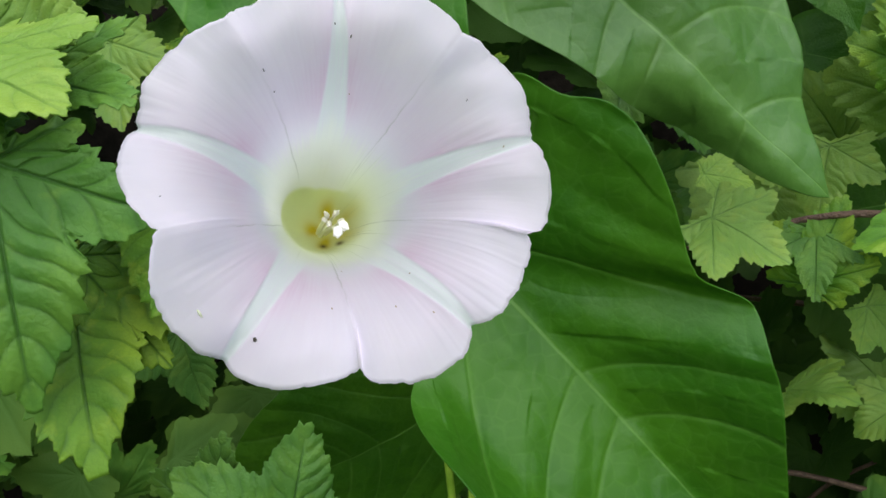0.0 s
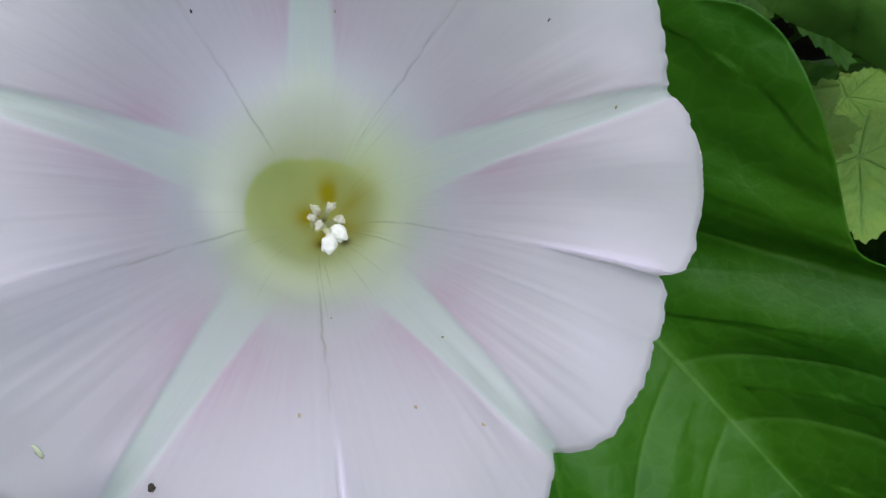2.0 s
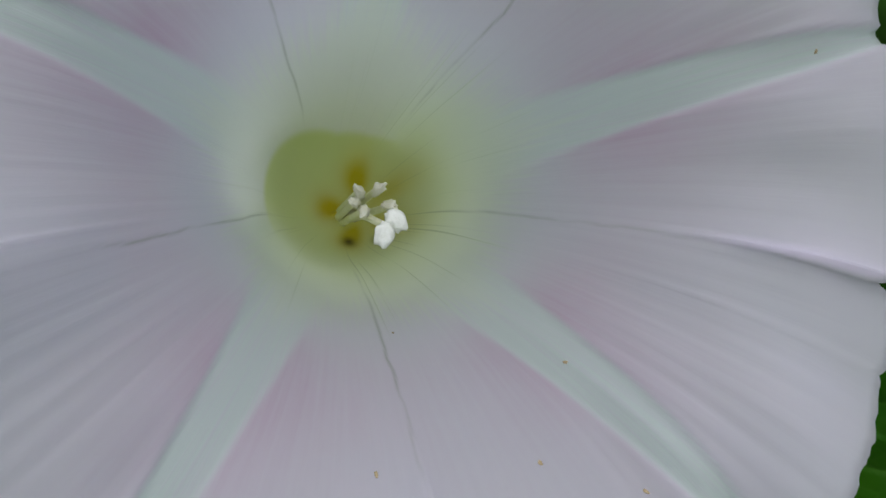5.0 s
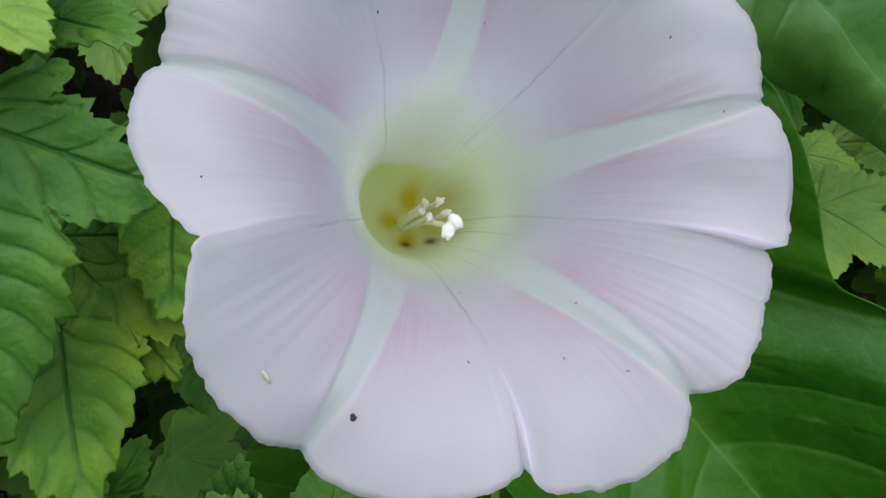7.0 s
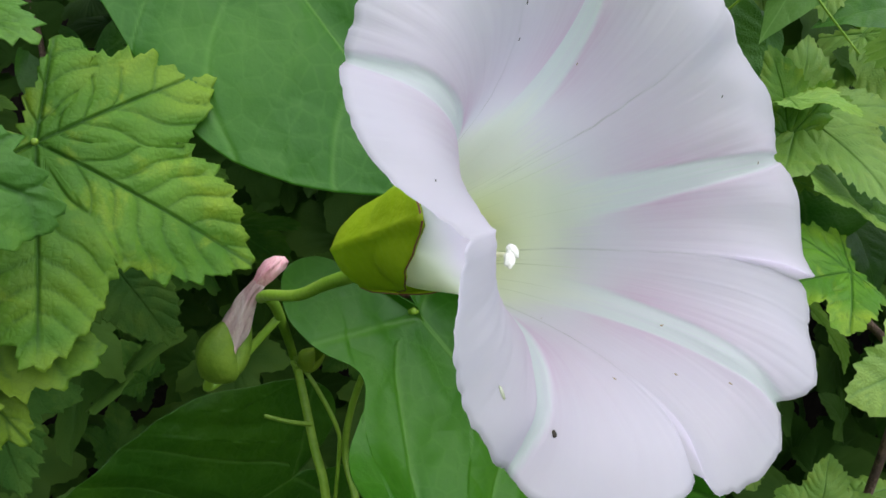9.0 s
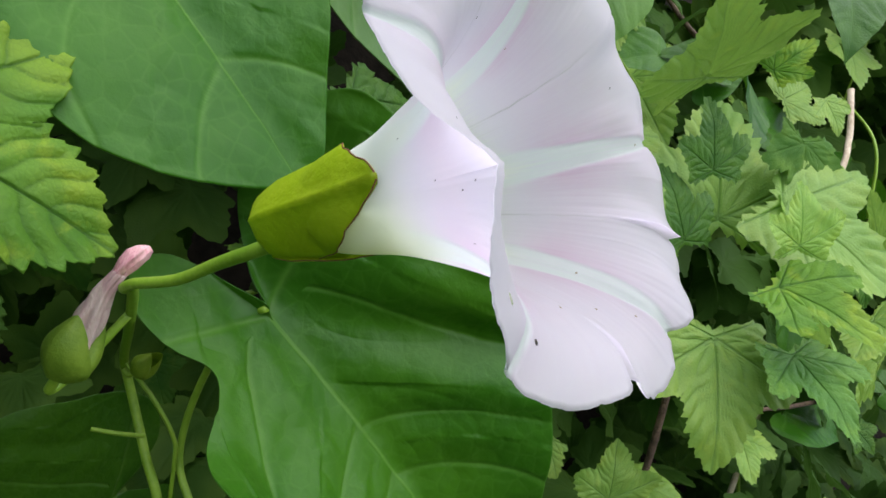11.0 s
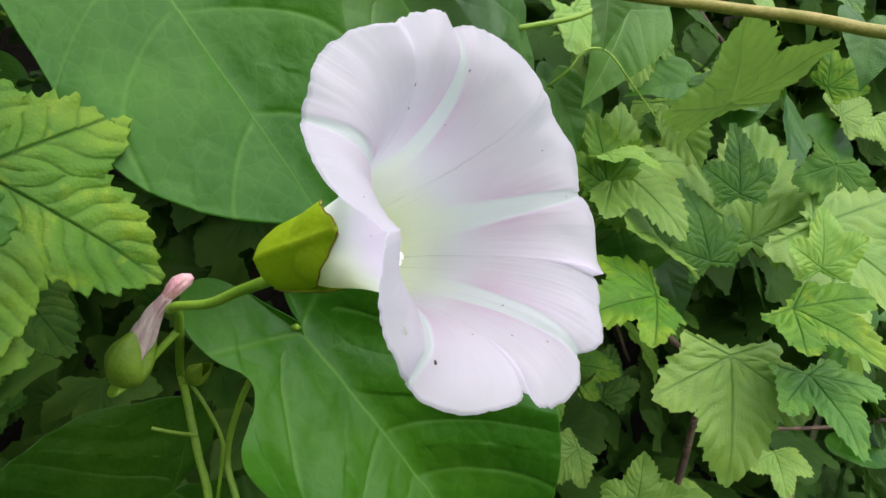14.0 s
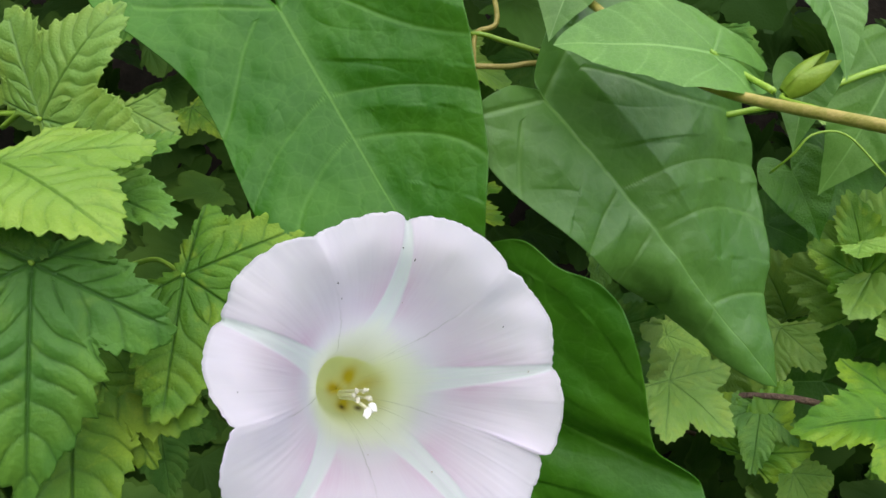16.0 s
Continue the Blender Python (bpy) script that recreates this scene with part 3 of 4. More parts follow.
    dark_dot = np.exp(-((spot_r - 0.0047) / 0.0007) ** 2) * sum(np.exp(-((np.degrees(spot_a) - q + 180) % 360 - 180) ** 2 / 90.0) for q in (-144, -100))
    lines = step(R, 0.004, 0.007) * (1 - step(R, 0.0100, 0.0160)) * (0.02 + 0.98 * (1 - up_side))
    side = np.where(left_band, pa[i + 1] - ang, pa[i] - ang)
    wander = np.array([0.9 * noise.noise(Vector((q * 330, 1.5, 0))) + 0.5 * noise.noise(Vector((q * 1100, 4.5, 0))) for q in R0])
    bend = 6.0 * np.exp(-((ang - 188) / 22) ** 2)[None] * (1 - step(R, 0.017, 0.030))
    arc_w = np.abs(np.radians(side[None] + wander[:, None] + bend)) * r
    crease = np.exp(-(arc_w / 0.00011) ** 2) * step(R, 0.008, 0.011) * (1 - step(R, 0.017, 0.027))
    a = np.radians(A)
    deep = 1 - step(R, 0.002, 0.011)
    P = CENTRE + (r * np.cos(a) + 0.0008 * deep)[..., None] * ACROSS + (r * np.sin(a) - 0.0015 * deep)[..., None] * UPWARD + z[..., None] * AXIS
    along = np.gradient(P, axis=0)
    turn = np.roll(P, -1, 1) - np.roll(P, 1, 1)
    nrm = np.cross(along, turn)
    nrm /= np.linalg.norm(nrm, axis=-1)[..., None]
    if (nrm[ns // 2] @ AXIS).mean() < 0:
        nrm = -nrm
    thick = np.interp(R, [0.002, 0.012, 0.034, 0.0345], [0.0006, 0.0004, 0.00022, 0.00008])[..., None]
    verts = np.vstack([P.reshape(-1, 3), (P - nrm * thick).reshape(-1, 3)])
    N = nt * ns
    faces, slots = [], []
    for j in range(ns - 1):
        for k in range(nt):
            q = (j * nt + k, j * nt + (k + 1) % nt, (j + 1) * nt + (k + 1) % nt, (j + 1) * nt + k)
            faces.append(q)
            slots.append(0)
            faces.append(tuple(N + v for v in q[::-1]))
            slots.append(1)
    for k in range(nt):
        o = (ns - 1) * nt
        faces.append((o + k, o + (k + 1) % nt, N + o + (k + 1) % nt, N + o + k))
        slots.append(1)
    two = lambda q: np.r_[q.ravel(), q.ravel()]
    uv = np.stack([two(A / 360), two(np.repeat(s[:, None], nt, 1))], 1)
    # the sheet thickens towards the tube on the side that the bracts stand against
    neck = blend * (1 - step(R, 0.0095, 0.0150))
    names = dict(neck=neck, band=band * step(R, 0.010, 0.013), pink=pink, pale=pale, throat=throat, heart=heart, dark_dot=dark_dot, lines=lines, crease=crease)
    return verts, faces, slots, {k: two(v) for k, v in names.items()}, uv


flower = thing("bindweed_flower", tuple(in_flower(0, 0, -0.0615)), "open pale pink trumpet flower with white bands on a green stalk", "flower")
F0 = np.array(flower.location)
fv, ff, fs, fa, fuv = corolla_data()
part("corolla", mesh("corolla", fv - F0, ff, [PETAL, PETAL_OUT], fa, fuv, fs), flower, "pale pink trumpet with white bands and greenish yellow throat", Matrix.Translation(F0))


def bract_data(turn, reach, spread, lift, upper):
    """One of the two keeled bracts round the foot of the trumpet."""
    na, ns = 41, 26
    verts, faces = [], []
    for side in (0, 1):
        for j in range(ns):
            f = j / (ns - 1)
            for k in range(na):
                p = -1 + 2 * k / (na - 1)
                front = reach - (upper if p < 0 else 0.027) * abs(p) ** 1.1 + 0.0008 * math.cos(p * 9) + 0.0003 * math.sin(p * 31)
                w = -0.0603 + (front + 0.0603) * f
                rad = np.interp(w, [-0.0608, -0.0583, -0.054, -0.045, -0.036, -0.026], [0.0022, 0.0060, 0.0072, 0.0082, 0.0090, 0.0099]) + lift
                keel = 0.94 / math.cos(radians(min(abs(p) * spread, 66) - 42)) - 1
                rad += rad * keel * (0.4 + 0.6 * f) + 0.0006 * math.exp(-abs(p) / 0.03) * (0.3 + 0.7 * f) - side * 0.00045
                rad = max(rad, np.interp(w, PROFILE_Z[:8], PROFILE_R[:8]) + np.interp(w, [-0.050, -0.036, -0.028], [0.0021, 0.0017, 0.0007]) - side * 0.00045)
                a = radians(turn + spread * p)
                verts.append(in_flower(rad * math.cos(a), rad * math.sin(a), w))
    n = na * ns
    for j in range(ns - 1):
        for k in range(na - 1):
            q = (j * na + k, j * na + k + 1, (j + 1) * na + k + 1, (j + 1) * na + k)
            faces += [q, tuple(n + i for i in q[::-1])]
    rim = [j * na for j in range(ns)] + [(ns - 1) * na + k for k in range(1, na)] + [j * na + na - 1 for j in range(ns - 2, -1, -1)]
    faces += [(a, b, n + b, n + a) for a, b in zip(rim[:-1], rim[1:])]
    edge = [verts[i] for i in rim[6:-6]]
    return np.array(verts), faces, edge


for turn, reach, spread, lift, upper, label in ((182, -0.0251, 98, 0.0, 0.021, "yellow-green keeled bract with a reddish edge"), (-8, -0.028, 92, 0.0004, 0.021, "green keeled bract")):
    v, f, edge = bract_data(turn, reach, spread, lift, upper)
    b = part("bract", mesh("bract", v - F0, f, [BRACT]), flower, label, Matrix.Translation(F0))
    v, f = tube_data(edge, [0.00008, 0.00014, 0.00008], 6, 60)
    part("edge", mesh("edge", v, f, [BRACT_EDGE]), b, "thin reddish brown edge").matrix_basis = Matrix.Translation(-F0)

# pistil and stamens
style = in_flower(0.0010, -0.0024, -0.0470)
tube("style", [style, in_flower(0.0012, -0.0034, -0.034), in_flower(0.0015, -0.0042, -0.029), in_flower(0.0019, -0.0050, -0.0245)], [0.0005, 0.0004, 0.00035], FILAMENT, flower, n=24, sides=8)
stigma = []
for u, v, w, tilt in ((0.0014, -0.0058, -0.0234, 0.25), (0.0027, -0.0045, -0.0240, -0.7)):
    axes = (unit(ACROSS * math.cos(tilt) - UPWARD * math.sin(tilt)), unit(UPWARD * math.cos(tilt) + ACROSS * math.sin(tilt)), AXIS)
    bv, bf = blob_data(in_flower(u, v, w), axes, (0.00088, 0.00120, 0.00060), 0.33, 3, 22, 14)
    part("stigma_lobe", mesh("stigma_lobe", np.array(bv) - F0, bf, [STIGMA]), flower, "white oval stigma lobe", Matrix.Translation(F0))
for i, (u, v, w) in enumerate(((0.0003, -0.0012, -0.0303), (0.0022, -0.0010, -0.0299), (0.0032, -0.0027, -0.0297), (0.0006, -0.0032, -0.0296), (-0.0001, -0.0022, -0.0309))):
    away = unit((u - 0.0013, v + 0.002, 0.0))
    top = in_flower(u, v, w)
    foot = in_flower(0.0011 + 0.0009 * away[0], -0.0026 + 0.0009 * away[1], -0.0470)
    tube("filament", [foot, foot * 0.5 + in_flower(u, v, w - 0.0016) * 0.5, in_flower(u, v, w - 0.0016), top], [0.00055, 0.0004, 0.0003], FILAMENT, flower, n=18, sides=7)
    lean = unit(ACROSS * away[0] + UPWARD * away[1] + AXIS * 1.6)
    a1 = unit(np.cross(lean, AXIS))
    bv, bf = blob_data(top, (a1, np.cross(lean, a1), lean), (0.00052, 0.00042, 0.0011), 0.75, 10 + i, 18, 12)
    part("anther", mesh("anther", np.array(bv) - F0, bf, [ANTHER]), flower, "cream pollen-dusted anther", Matrix.Translation(F0))
tube("peduncle", [in_flower(0.0004, -0.0015, -0.055), (-0.0318, 0.1866, 0.8752), (-0.0330, 0.2060, 0.8700), (-0.0350, 0.2220, 0.8650), (-0.0387, 0.2380, 0.8622), (-0.0392, 0.2440, 0.8605)], [0.0017, 0.0014, 0.0013, 0.0014], STEM, flower, "curved green flower stalk", 12, 60)


# specks and a small bite lying on the petals, found along the flower's own surface
def petal_point(angle, radius):
    k = int(round(angle % 360 / 0.5)) % 720
    col = fv[: 720 * 84].reshape(84, 720, 3)[:, k]
    d = col - CENTRE
    rr = np.hypot(d @ ACROSS, d @ UPWARD)
    j = int(np.abs(rr - radius)[20:].argmin()) + 20
    return col[j], unit(np.cross(col[min(j + 1, 83)] - col[j - 1], fv[j * 720 + (k + 1) % 720] - fv[j * 720 + k - 1]))


SPECKS = (
    (-122.2, 0.031, 0.00031, 1.1, SPECK, "tiny dark hole-like speck on the petal", 1),
    (-139.2, 0.033, 0.00023, 3.2, SMEAR, "greenish smear on the petal", 1),
    (-98.5, 0.0221, 0.00012, 2.4, TAN, "tan speck on the petal", 1),
    (-70.5, 0.0237, 0.00012, 2.0, TAN, "tan speck on the petal", 1),
    (-60.0, 0.0275, 0.00012, 1.8, TAN, "tan speck on the petal", 1),
    (-54.0, 0.02, 0.00011, 1.8, TAN, "tan speck on the petal", 1),
    (84.0, 0.0273, 0.00013, 2.4, SPECK, "dark fleck on the petal", 1),
    (122.4, 0.0239, 0.00010, 3.4, SPECK, "dark fleck on the petal", 1),
    (122.1, 0.0209, 0.00010, 2.2, SPECK, "dark fleck on the petal", 1),
    (80.6, 0.0185, 0.00007, 2.6, TAN, "tan speck on the petal", 1),
    (-86.7, 0.0142, 0.00012, 1.2, TAN, "tan speck in the throat", 1),
    (11.5, 0.0305, 0.00012, 1.6, TAN, "tan speck on the petal", 1),
    (32.4, 0.0281, 0.00008, 2.6, SPECK, "dark fleck on the petal", 1),
    (-175.6, 0.0301, 0.00007, 2.4, SPECK, "dark fleck on the petal", 1),
    (89.8, 0.0288, 0.00012, 1.8, SPECK, "dark fleck on the petal", 1),
    (166.1, 0.0137, 0.00007, 3.4, SPECK, "dark fleck on the outside of the trumpet", -1),
    (-164.8, 0.017, 0.00006, 4.0, SPECK, "dark fleck on the outside of the trumpet", -1),
    (-159.2, 0.02, 0.00010, 1.6, SPECK, "dark fleck on the outside of the trumpet", -1),
    (-161.7, 0.0217, 0.00009, 2.0, SPECK, "dark fleck on the outside of the trumpet", -1),
    (-139.5, 0.0201, 0.00008, 2.2, SPECK, "dark fleck on the outside of the trumpet", -1),
)
for angle, radius, size, longer, mat, label, face in SPECKS:
    p, nrm = petal_point(angle, radius)
    if nrm @ AXIS * face < 0:
        nrm = -nrm
    p = p + nrm * (0 if face > 0 else 0.00042)
    a1 = unit(np.cross(nrm, AXIS + 0.3 * UPWARD))
    bv, bf = blob_data(p + nrm * size * 0.1, (a1, np.cross(nrm, a1), nrm), (size, size * longer, size * 0.3), 0.8, int(angle * 7) % 91, 10, 6)
    tagged(new("speck", mesh("speck", bv, bf, [mat])), label, "speck", "specks on the petals")


# ---- the bindweed: stems, large leaves, a faded bloom and a young bud ----
vine = thing("bindweed_vine", (-0.013, 0.32, 0.80), "climbing bindweed with large arrow-shaped green leaves on thin green stems", "climbing plant")
UPPER = halves_outline(640, [(1, 0), (0.945, 0.075), (0.80, 0.185), (0.67, 0.275), (0.52, 0.345), (0.33, 0.42), (0.16, 0.46), (0, 0.46), (-0.15, 0.42), (-0.25, 0.32), (-0.27, 0.20), (-0.20, 0.10), (-0.07, 0.025), (0, 0)],
                       [(1, 0), (0.955, 0.045), (0.89, 0.14), (0.80, 0.235), (0.69, 0.298), (0.555, 0.315), (0.39, 0.305), (0.22, 0.29), (0.09, 0.30), (-0.055, 0.355), (-0.20, 0.42), (-0.28, 0.40), (-0.30, 0.28), (-0.20, 0.11), (-0.06, 0.025), (0, 0)])
LOWER = halves_outline(640, [(1, 0), (0.90, 0.06), (0.78, 0.16), (0.66, 0.25), (0.52, 0.345), (0.38, 0.39), (0.29, 0.365), (0.22, 0.38), (0.12, 0.43), (0.01, 0.465), (-0.08, 0.46), (-0.15, 0.40), (-0.24, 0.35), (-0.27, 0.22), (-0.20, 0.10), (-0.07, 0.025), (0, 0)],
                       [(1, 0), (0.86, 0.085), (0.70, 0.19), (0.52, 0.30), (0.34, 0.37), (0.20, 0.37), (0.09, 0.315), (0.045, 0.20), (0.0, 0.165), (-0.07, 0.19), (-0.15, 0.19), (-0.20, 0.13), (-0.17, 0.06), (-0.06, 0.02), (0, 0)])
BROAD = [(1, 0), (0.955, 0.09), (0.85, 0.25), (0.66, 0.40), (0.45, 0.49), (0.25, 0.51), (0.05, 0.45), (-0.12, 0.36), (-0.20, 0.24), (-0.18, 0.12), (-0.06, 0.03), (0, 0)]
FOLDED = halves_outline(640, [(1, 0), (0.94, 0.035), (0.86, 0.10), (0.77, 0.20), (0.68, 0.295), (0.56, 0.39), (0.42, 0.455), (0.25, 0.475), (0.08, 0.45), (-0.08, 0.38), (-0.14, 0.25), (-0.10, 0.10), (-0.04, 0.02), (0, 0)],
                        [(1, 0), (0.94, 0.035), (0.80, 0.085), (0.62, 0.13), (0.45, 0.145), (0.30, 0.165), (0.12, 0.195), (0.0, 0.19), (-0.07, 0.14), (-0.06, 0.05), (-0.02, 0.01), (0, 0)])
BIG = [leaf_data("leaf", outline, bind_veins, LEAF_BIND_LIGHT if outline is FOLDED else LEAF_BIND, 120, fold, arch, curl, 0.010, 0.0, 0.0095, 0.004, seed, dent, roll, wings, 0.015, turn, ridge)
       for outline, fold, arch, curl, seed, dent, roll, wings, turn, ridge in (
           (UPPER, 0.0, 0.005, 0.0, 1, 0.0, 0.0, (27, -4), 0.15, 0.0),
           (LOWER, 0.0, 0.03, 0.0, 2, 0.045, 7.0, (45, 12, 12), 0.15, 0.0),
           (FOLDED, 0.0, 0.02, 0.0, 3, 0.0, 0.0, (-11, -70, -14), 0.62, 0.055),
           (halves_outline(640, BROAD, BROAD), 0.06, 0.05, -0.2, 4, 0.0, 0.0, None, 0.15, 0.0))]
add_leaf(vine, BIG[0], (-0.0798, 0.2789, 0.9955), (0.0086, 0.2460, 0.8879), (-0.270, -0.590, 0.540), "large glossy green arrow-shaped leaf, hanging tip down", 0.0004)
add_leaf(vine, BIG[1], (0.0140, 0.2790, 0.8535), (0.1340, 0.2660, 0.7236), (0.05, -0.92, 0.30), "large dark green arrow-shaped leaf below the flower", 0.0004)
add_leaf(vine, BIG[2], (0.0206, 0.2530, 0.9755), (0.1425, 0.2790, 0.8798), (0.26, -0.93, 0.14), "green arrow-shaped leaf folded along its midrib", 0.0004)
add_leaf(vine, BIG[3], (-0.0010, 0.3480, 0.7735), (-0.1020, 0.3430, 0.7270), (0.0, -0.90, -0.38), "broad dark green leaf low down", 0.0004)
tube("stem", [(-0.0385, 0.2400, 0.8618), (-0.0330, 0.2560, 0.8560), (-0.0240, 0.2850, 0.8435), (-0.0155, 0.3130, 0.8310), (-0.0110, 0.3170, 0.8200), (-0.0055, 0.3120, 0.7990), (0.0005, 0.3080, 0.7762), (0.006, 0.312, 0.720), (0.01, 0.32, 0.62), (0.0, 0.34, 0.3), (0.0, 0.36, 0.0)], [0.0014, 0.0015, 0.0017, 0.0018], STEM, vine, "thin green twining stem", 10, 70)
tube("stem", [(-0.0150, 0.3130, 0.8300), (-0.0105, 0.3110, 0.8245), (-0.0064, 0.3077, 0.8187), (0.0005, 0.3054, 0.8068), (0.0030, 0.3080, 0.7960), (0.006, 0.318, 0.76)], [0.0007, 0.0008, 0.0007], STEM, vine, "thin green twining stem", 9, 40)
tube("stem", [(-0.0230, 0.3140, 0.8085), (-0.0150, 0.3110, 0.8072), (-0.0070, 0.3110, 0.8060)], [0.0007, 0.0008], STEM, vine, "thin green twining stem", 8, 30)
tube("stem", [(0.0, 0.33, 0.50), (0.012, 0.30, 0.74), (0.006, 0.312, 0.800), (0.010, 0.290, 0.846), (0.0140, 0.2760, 0.8535)], [0.0016, 0.0013, 0.0012], STEM, vine, "thin green leaf stalk", 9, 40)

vine_top = thing("bindweed_runner", (0.07, 0.23, 0.98), "tawny bindweed runner with young light green leaves and a small bud", "climbing plant")
tube("stem", [(-0.06, 0.31, 1.075), (-0.010, 0.285, 1.042), (0.030, 0.2540, 1.012), (0.0560, 0.2360, 0.9910), (0.0761, 0.2215, 0.9809), (0.1002, 0.1755, 0.9702), (0.118, 0.140, 0.961), (0.16, 0.06, 0.93), (0.22, 0.0, 0.6), (0.25, -0.02, 0.0)], [0.0013, 0.0015, 0.0018, 0.0020, 0.0020], VINE, vine_top, "tawny ribbed runner stem", 10, 90)
YOUNG = [leaf_data("leaf", outline, bind_veins, LEAF_YOUNG, 34, fold, arch, 0.0, 0.012, 0.0, 0.010, 0.006, seed) for outline, fold, arch, seed in (
    (halves_outline(240, [(1, 0), (0.93, 0.08), (0.75, 0.20), (0.50, 0.29), (0.20, 0.34), (-0.05, 0.34), (-0.26, 0.26), (-0.30, 0.14), (-0.18, 0.05), (-0.05, 0.01), (0, 0)],
                    [(1, 0), (0.92, 0.09), (0.72, 0.23), (0.45, 0.33), (0.15, 0.35), (-0.12, 0.28), (-0.34, 0.15), (-0.43, 0.05), (-0.36, 0.0), (-0.15, 0.01), (0, 0)]), 0.10, 0.05, 11),
    (bind_outline(220, 0.9, 1.0), 0.5, 0.08, 12), (bind_outline(220, 1.1, 1.2), 0.2, 0.05, 13))]
for data, base, tip, nrm in ((YOUNG[0], (0.0716, 0.2268, 0.9935), (0.0175, 0.2198, 0.9850), (0.05, -0.80, 0.60)), (YOUNG[2], (0.0298, 0.2620, 1.0250), (0.0200, 0.2453, 0.9920), (-0.3, -0.8, 0.4)),
                             (YOUNG[2], (0.1065, 0.2361, 1.0250), (0.1180, 0.2286, 0.9930), (0.2, -0.8, 0.5)), (YOUNG[1], (0.1092, 0.2390, 0.9960), (0.1089, 0.2377, 0.9680), (-0.4, -0.8, 0.3)),
                             (YOUNG[2], (0.1640, 0.2800, 1.0100), (0.1500, 0.2900, 0.9600), (0.1, -0.8, 0.5))):
    add_leaf(vine_top, data, base, tip, nrm, "young light green arrow-shaped leaf")
tube("stem", [(-0.0060, 0.2960, 0.9930), (-0.0033, 0.2862, 0.9990), (0.0109, 0.2851, 0.9980), (0.0258, 0.2840, 0.9960), (0.060, 0.290, 0.992)], [0.0010, 0.0011], STEM, vine_top, "thin green twining stem", 9, 30)
tube("stem", [(-0.0330, 0.2980, 0.9830), (-0.0029, 0.2853, 0.9862), (0.0124, 0.2844, 0.9886), (0.0227, 0.2839, 0.9916), (0.050, 0.290, 0.996)], [0.0011, 0.0012], VINE, vine_top, "tawny ribbed runner stem", 9, 30)
tube("stem", [(-0.0040, 0.2900, 1.0300), (0.0050, 0.2860, 1.0060), (-0.0024, 0.2861, 0.9991), (-0.0008, 0.2846, 0.9850), (0.0008, 0.2842, 0.9726), (0.0039, 0.2860, 0.9551), (0.008, 0.30, 0.92)], [0.0011, 0.0010, 0.0008], VINE, vine_top, "thin brown twining stem", 8, 40)
tube("stem", [(0.1900, 0.2740, 1.0230), (0.1591, 0.2758, 1.0127), (0.1408, 0.2764, 1.0029), (0.1243, 0.2770, 0.9934), (0.100, 0.284, 0.984)], [0.0014, 0.0013], STEM, vine_top, "pale green twining stem", 9, 30)
tube("stem", [(0.1850, 0.2740, 0.9600), (0.1659, 0.2727, 0.9710), (0.1484, 0.2747, 0.9839), (0.1352, 0.2755, 0.9821), (0.1300, 0.2790, 0.9730), (0.1280, 0.290, 0.966)], [0.0004, 0.0005], STEM, vine_top, "thin pale green tendril", 8, 40)
tube("leaf_stalk", [(0.0696, 0.2268, 0.9942), (0.080, 0.228, 0.990), (0.086, 0.212, 0.982)], [0.0009, 0.0011], STEM, vine_top, "", 8, 16)


